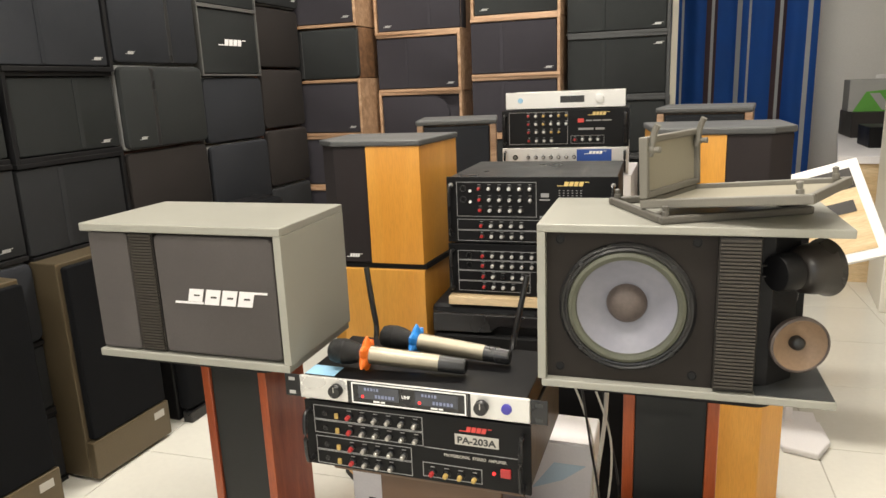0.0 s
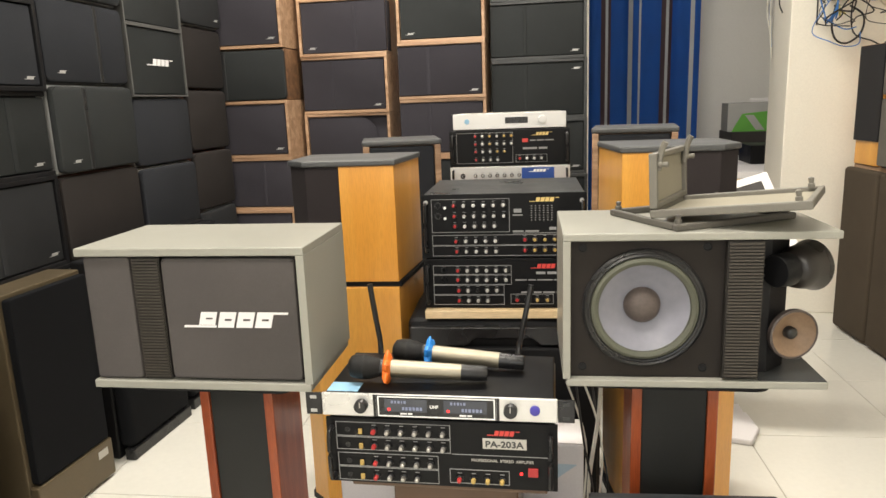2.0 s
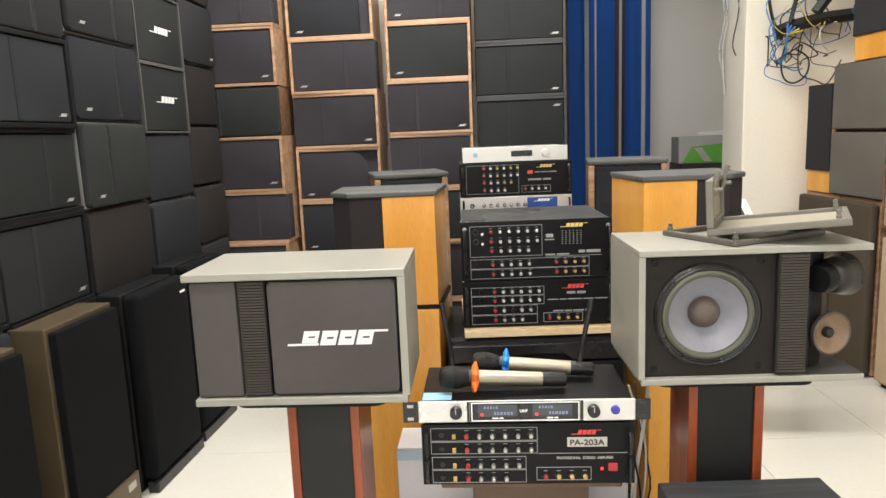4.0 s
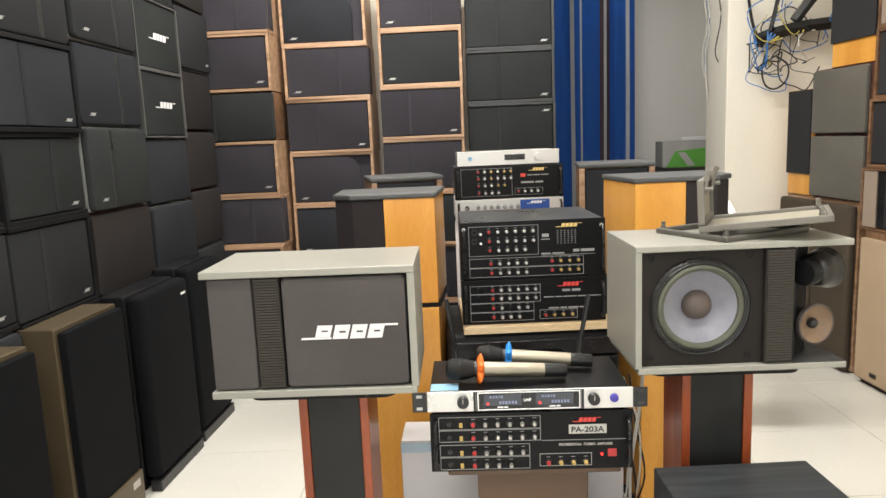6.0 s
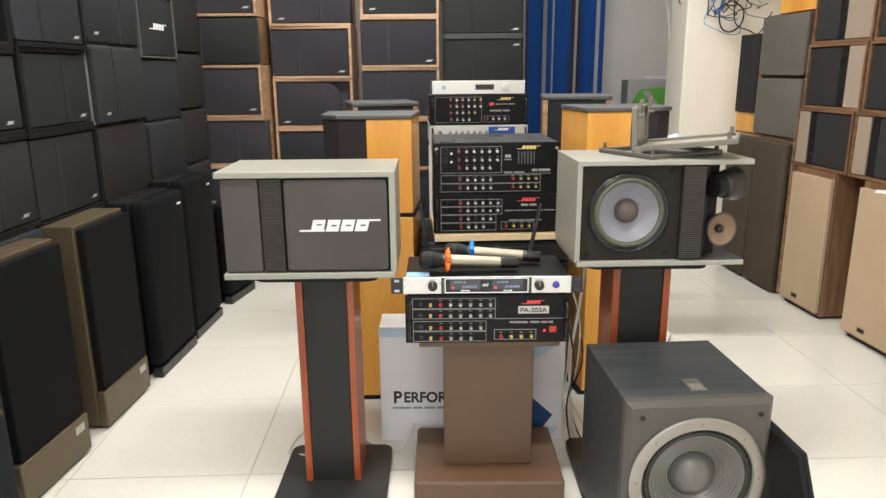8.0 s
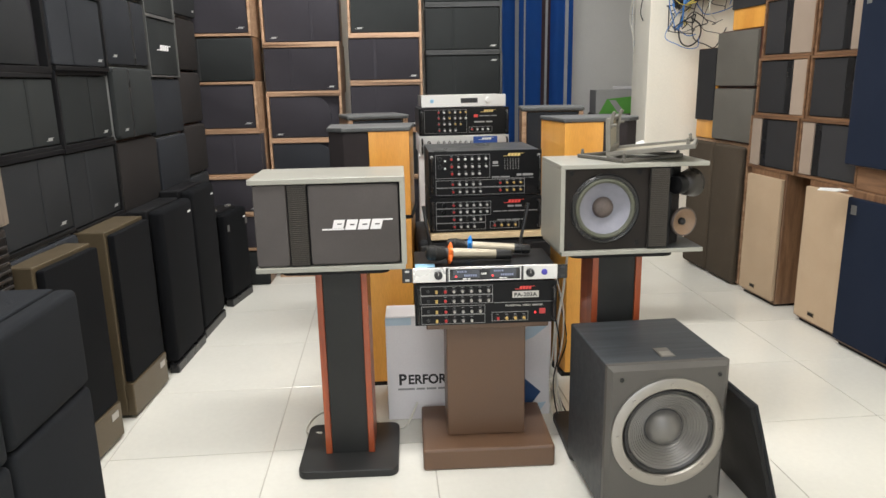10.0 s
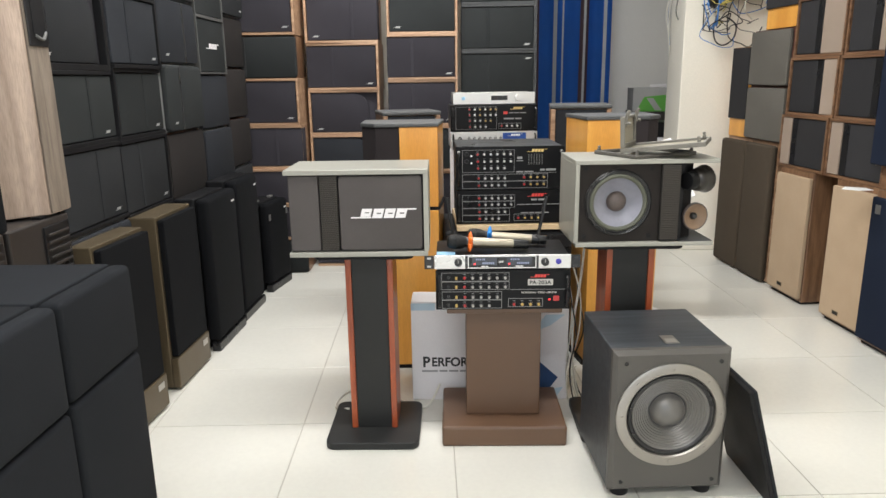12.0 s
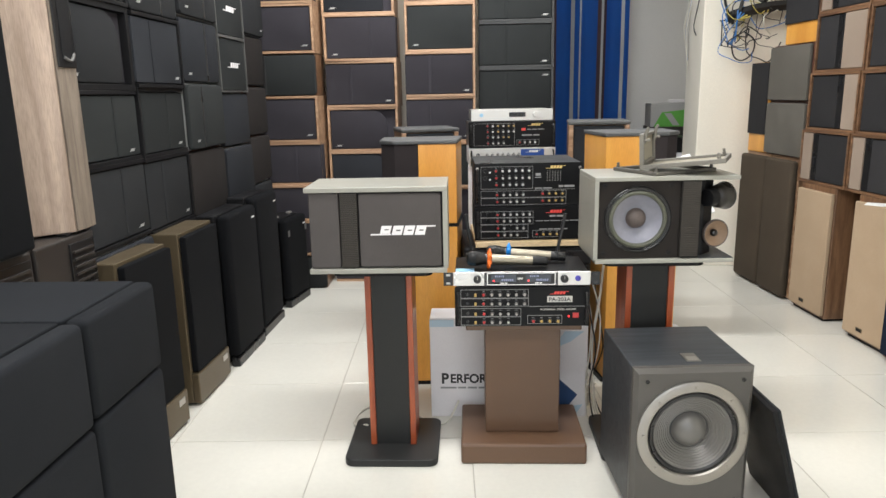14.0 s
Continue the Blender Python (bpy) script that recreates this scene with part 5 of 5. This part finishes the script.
part("grille", bx(-w / 2, w / 2, 0.0, 0.022, 0.005, 0.755, 0.006), M["clothblue"], s)
part("badge", bx(-w * 0.42, -w * 0.34, -0.002, -0.0003, 0.66, 0.69, 0.001), M["greyplastic"], s)
sheet = part("paper", prism([(0.0, 0.0), (0.09, 0.02), (0.12, 0.15), (0.02, 0.2), (-0.03, 0.1)], 0, 0.0015), M["white"], None, m=pose(1.385, 1.985, 0.7015, 0, 0, 75) @ Matrix.Diagonal((0.7, 0.6, 1, 1)))
tagged(sheet, "crumpled white paper on a loudspeaker", "paper")

# ---- back room: curtain, counter, boxes ----
bm = bmesh.new()
x, k, rows = -0.3, 0, []
PAT = ((0.15, 0), (0.035, 2), (0.02, 1), (0.02, 2), (0.13, 0), (0.03, 1), (0.045, 0), (0.016, 1))
cols = []
i = 0
while x < 1.0:
    wd, mi = PAT[i % len(PAT)]
    n = max(2, int(wd / 0.008))
    for j in range(n):
        cols.append((x + wd * j / n, mi))
    x += wd
    i += 1
vs = []
for x, mi in cols + [(x, 0)]:
    yy = 5.62 + 0.022 * math.sin(x * 19) + 0.012 * math.sin(x * 41 + 1)
    vs.append([bm.verts.new((x, yy + 0.012 * math.sin(z * 1.7 + x * 9), z)) for z in (0.03, 0.8, 1.5, 2.2, 2.8)])
for (a, b), (x, mi) in zip(zip(vs, vs[1:]), cols):
    for j in range(4):
        f = bm.faces.new((a[j], b[j], b[j + 1], a[j + 1]))
        f.material_index = mi
bmesh.ops.solidify(bm, geom=bm.faces[:], thickness=0.002)
s = thing("curtain", "blue curtain with white and brown stripes, hanging in folds", "curtain", pose(0, 0, 0))
part("cloth", bm, [M["curtain"], M["stripew"], M["stripeb"]], s, smooth=True)
part("rod", tube([(-0.4, 5.62, 2.82), (0.4, 5.62, 2.82), (1.08, 5.62, 2.82)], 0.012, 10), M["alu"], s)
for x in (-0.35, 1.05):
    part("bracket", bx(x - 0.01, x + 0.01, 5.61, 5.63, 2.81, CEIL, 0.002), M["alu"], s)

s = thing("counter", "white-topped counter with a tan wooden front", "counter", pose(0.98, 4.3, 0))
part("top", prism([(-0.02, 0.0), (0.95, 0.0), (0.95, 1.8), (0.3, 1.8)], 0.66, 0.70, 0.003), M["offwhite"], s)
part("front", prism([(0.0, 0.02), (0.94, 0.02), (0.94, 1.78), (0.32, 1.78)], 0, 0.6595, 0.002), M["pine"], s)
for (x, y, z, a, b, c), mt, lab in (((1.24, 5.45, 0.7005, 0.5, 0.4, 0.17), "darkbrown", "dark cardboard box on the counter"), ((1.2, 4.75, 0.7005, 0.35, 0.3, 0.12), "blackmetal", "black electronics box on the counter")):
    bb = part("carton", bx(0, a, 0, b, 0, c, 0.004), M[mt], None, m=pose(x, y, z))
    tagged(bb, lab, "carton")
s = thing("carton", "green and grey printed cardboard carton on the counter", "carton", pose(1.22, 5.5, 0.872, 0, 0, -4))
part("box", bx(0, 0.42, 0, 0.3, 0, 0.21, 0.004), M["cartongrey"], s)
part("green_print", plate([(0.03, 0.0), (0.42, 0.0), (0.42, 0.16), (0.1, 0.13)], -0.0015, -0.0003), M["green"], s)
part("white_print", plate([(0.2, 0.01), (0.26, 0.01), (0.18, 0.12), (0.12, 0.12)], -0.003, -0.0017), M["cartongrey"], s)
part("lid_flap", prism([(0.15, 0.02), (0.4, 0.04), (0.38, 0.25), (0.2, 0.22)], 0.212, 0.24, 0.004), M["offwhite"], s)

s = thing("display_board", "white-framed printed board tilted back on a low stand", "sign", pose(0.79, 2.42, 0))
bd = part("board", bx(-0.44, 0, -0.008, 0.008, 0, 0.34, 0.003), M["white"], s, m=pose(-0.01, 0.0, 0.61, -34, -17, 0))
part("print_area", bx(-0.41, -0.03, -0.0095, -0.0083, 0.03, 0.31, 0), M["pine"], bd)
part("print_dark", bx(-0.41, -0.03, -0.011, -0.0097, 0.24, 0.31, 0), M["darkbrown"], bd)
part("print_bar", bx(-0.3, -0.05, -0.011, -0.0097, 0.16, 0.2, 0), M["darkbrown"], bd)
part("post", bx(-0.262, -0.238, 0.04, 0.064, 0.012, 0.66, 0.002), M["offwhite"], s)
part("base", bx(-0.34, -0.16, -0.02, 0.13, 0, 0.012, 0.003), M["offwhite"], s)


# ---- cables ----
def cable(label, pts, r, mt):
    return tagged(part("cable", tube(pts, r, 6, 5), M[mt], None, smooth=True), label, "cable")


cr = random.Random(11)
for i in range(20):
    c = Vector((cr.uniform(1.22, 1.6), cr.uniform(3.64, 3.72), cr.uniform(1.5, 1.82)))
    a, rr = cr.uniform(0, 6.28), cr.uniform(0.04, 0.13)
    pts = []
    for j in range(7):
        b = a + j * cr.uniform(0.6, 1.0)
        pts.append((c.x + rr * math.cos(b) * cr.uniform(0.7, 1.3), min(c.y + cr.uniform(-0.05, 0.03), 3.772), c.z + rr * math.sin(b) * cr.uniform(0.7, 1.2) - 0.02 * j))
    mt = cr.choice(("cableb", "cableb", "cableb", "cablew", "cableblue", "cabley"))
    cable("tangled loose cable hanging by the column", pts, cr.uniform(0.0022, 0.0042), mt)
for k in range(5):
    cable("blue wire bunched by the column", [(1.27 + 0.02 * k, 3.66, 1.68 - 0.01 * k), (1.268, 3.655 + 0.004 * k, 1.61), (1.262 + 0.004 * k, 3.66, 1.53), (1.27 + 0.02 * (k - 2), 3.68, 1.47 + 0.01 * k)], 0.0045, "cableblue" if k < 3 else "cabley")
cable("black cable looped below the conduit", [(1.29, 3.72, 1.58), (1.265, 3.71, 1.48), (1.28, 3.7, 1.4), (1.33, 3.69, 1.375), (1.39, 3.69, 1.42), (1.4, 3.7, 1.5), (1.34, 3.71, 1.55)], 0.005, "cableb")
cable("black strap hanging from above the column", [(1.15, 3.74, 2.1), (1.18, 3.72, 1.9), (1.21, 3.71, 1.72), (1.26, 3.7, 1.6)], 0.009, "cableb")
cable("black strap hanging from above the column", [(1.36, 3.7, 2.1), (1.34, 3.69, 1.9), (1.29, 3.68, 1.68)], 0.011, "cableb")
cable("black ribbed conduit running into the column", [(1.24, 3.75, 1.64), (1.32, 3.71, 1.67), (1.5, 3.67, 1.7), (1.9, 3.62, 1.72)], 0.036, "cableb")
cable("black sleeve hanging across the column", [(1.42, 3.68, 1.73), (1.5, 3.67, 1.84), (1.64, 3.66, 2.0)], 0.03, "cableb")
for x, yy, z, mt in ((1.14, 4.2, 1.4, "cableblue"), (1.13, 4.22, 1.5, "cablew"), (1.136, 4.18, 1.35, "cablew"), (1.1, 3.9, 1.55, "cableb")):
    cable("thin cable hanging down the column edge", [(x, yy, 2.3), (x - 0.018, yy, 2.0), (x - 0.004, yy - 0.02, 1.8), (x - 0.022, yy + 0.01, 1.62), (x - 0.006, yy, z)], 0.0035, mt)
cable("white speaker cable trailing on the floor", [(-0.8, 1.32, 0.03), (-0.86, 1.38, 0.006), (-0.84, 1.5, 0.006), (-0.74, 1.56, 0.006), (-0.6, 1.42, 0.006), (-0.52, 1.38, 0.006), (-0.47, 1.44, 0.07)], 0.004, "cablew")
cable("white speaker cable hanging behind the stand", [(0.045, 1.36, 0.69), (0.04, 1.4, 0.5), (0.02, 1.42, 0.3), (0.03, 1.43, 0.12), (0.05, 1.42, 0.012), (0.02, 1.36, 0.006), (0.1, 1.3, 0.006), (0.14, 1.5, 0.006)], 0.0045, "cablew")
for k, (x, y, mt) in enumerate(((0.0, 1.41, "cablew"), (0.02, 1.4, "cableb"), (0.035, 1.43, "cablew"), (0.055, 1.45, "cableb"))):
    cable("cable hanging from the amplifiers to the floor", [(x - 0.03, y, 0.56), (x + 0.012 * (-1) ** k, y + 0.01, 0.42), (x + 0.01, y, 0.28), (x - 0.008 * k, y + 0.01, 0.14), (x + 0.012, y - 0.01, 0.012), (x + 0.06, y - 0.04 - 0.02 * k, 0.006)], 0.0026, mt)
cable("white cable on the floor beside the carton", [(0.02, 1.5, 0.006), (0.06, 1.62, 0.006), (0.02, 1.7, 0.006), (0.1, 1.75, 0.006)], 0.004, "cablew")

tagged(part("foam_sheet", prism([(0.0, 0.0), (0.1, -0.02), (0.14, 0.08), (0.12, 0.21), (0.02, 0.19), (-0.02, 0.08)], 0.0, 0.022, 0.006), M["offwhite"], None, m=pose(0.5, 2.26, 0.0005, 0, 0, -4)), "white packing foam sheet lying on the floor", "packing foam")

# ---- floor tiles ----
TX, TY, G = 0.53, 0.50, 0.0028
first = None
for i in range(-4, 8):
    for j in range(-12, 12):
        m = pose(-0.955, 1.265, 0, 0, 0, 2.0) @ pose(i * TX, j * TY, 0)
        corners = [m @ Vector((x, y, 0)) for x in (0, TX) for y in (0, TY)]
        xs, ys = [c.x for c in corners], [c.y for c in corners]
        if max(xs) < X0 + 0.01 or min(xs) > X1 - 0.01 or max(ys) < Y0 + 0.01 or min(ys) > Y1 - 0.01:
            continue
        if min(xs) > X0 and max(xs) < X1 and min(ys) > Y0 and max(ys) < Y1:
            if first is None:
                first = part("tile", bx(G / 2, TX - G / 2, G / 2, TY - G / 2, -0.0028, 0.0, 0.001, 1), M["tile"], floor, m=m)
            else:
                t = new("tile", first.data)
                t.parent, t.matrix_basis = floor, m
            continue
        cut = bx(G / 2, TX - G / 2, G / 2, TY - G / 2, -0.0028, 0.0, 0.001, 1)
        cut.transform(m)
        for co, no in (((X0, 0, 0), (-1, 0, 0)), ((X1, 0, 0), (1, 0, 0)), ((0, Y0, 0), (0, -1, 0)), ((0, Y1, 0), (0, 1, 0))):
            bmesh.ops.bisect_plane(cut, geom=cut.verts[:] + cut.edges[:] + cut.faces[:], plane_co=co, plane_no=no, clear_outer=True)
        if len(cut.faces):
            part("tile", cut, M["tile"], floor)

for ob in bpy.data.objects:
    if ob.name.split(".")[0] in ("caption", "printing", "digits", "level_printing", "readout", "small_print", "divider", "emblem"):
        tagged(ob, kind="stuff")
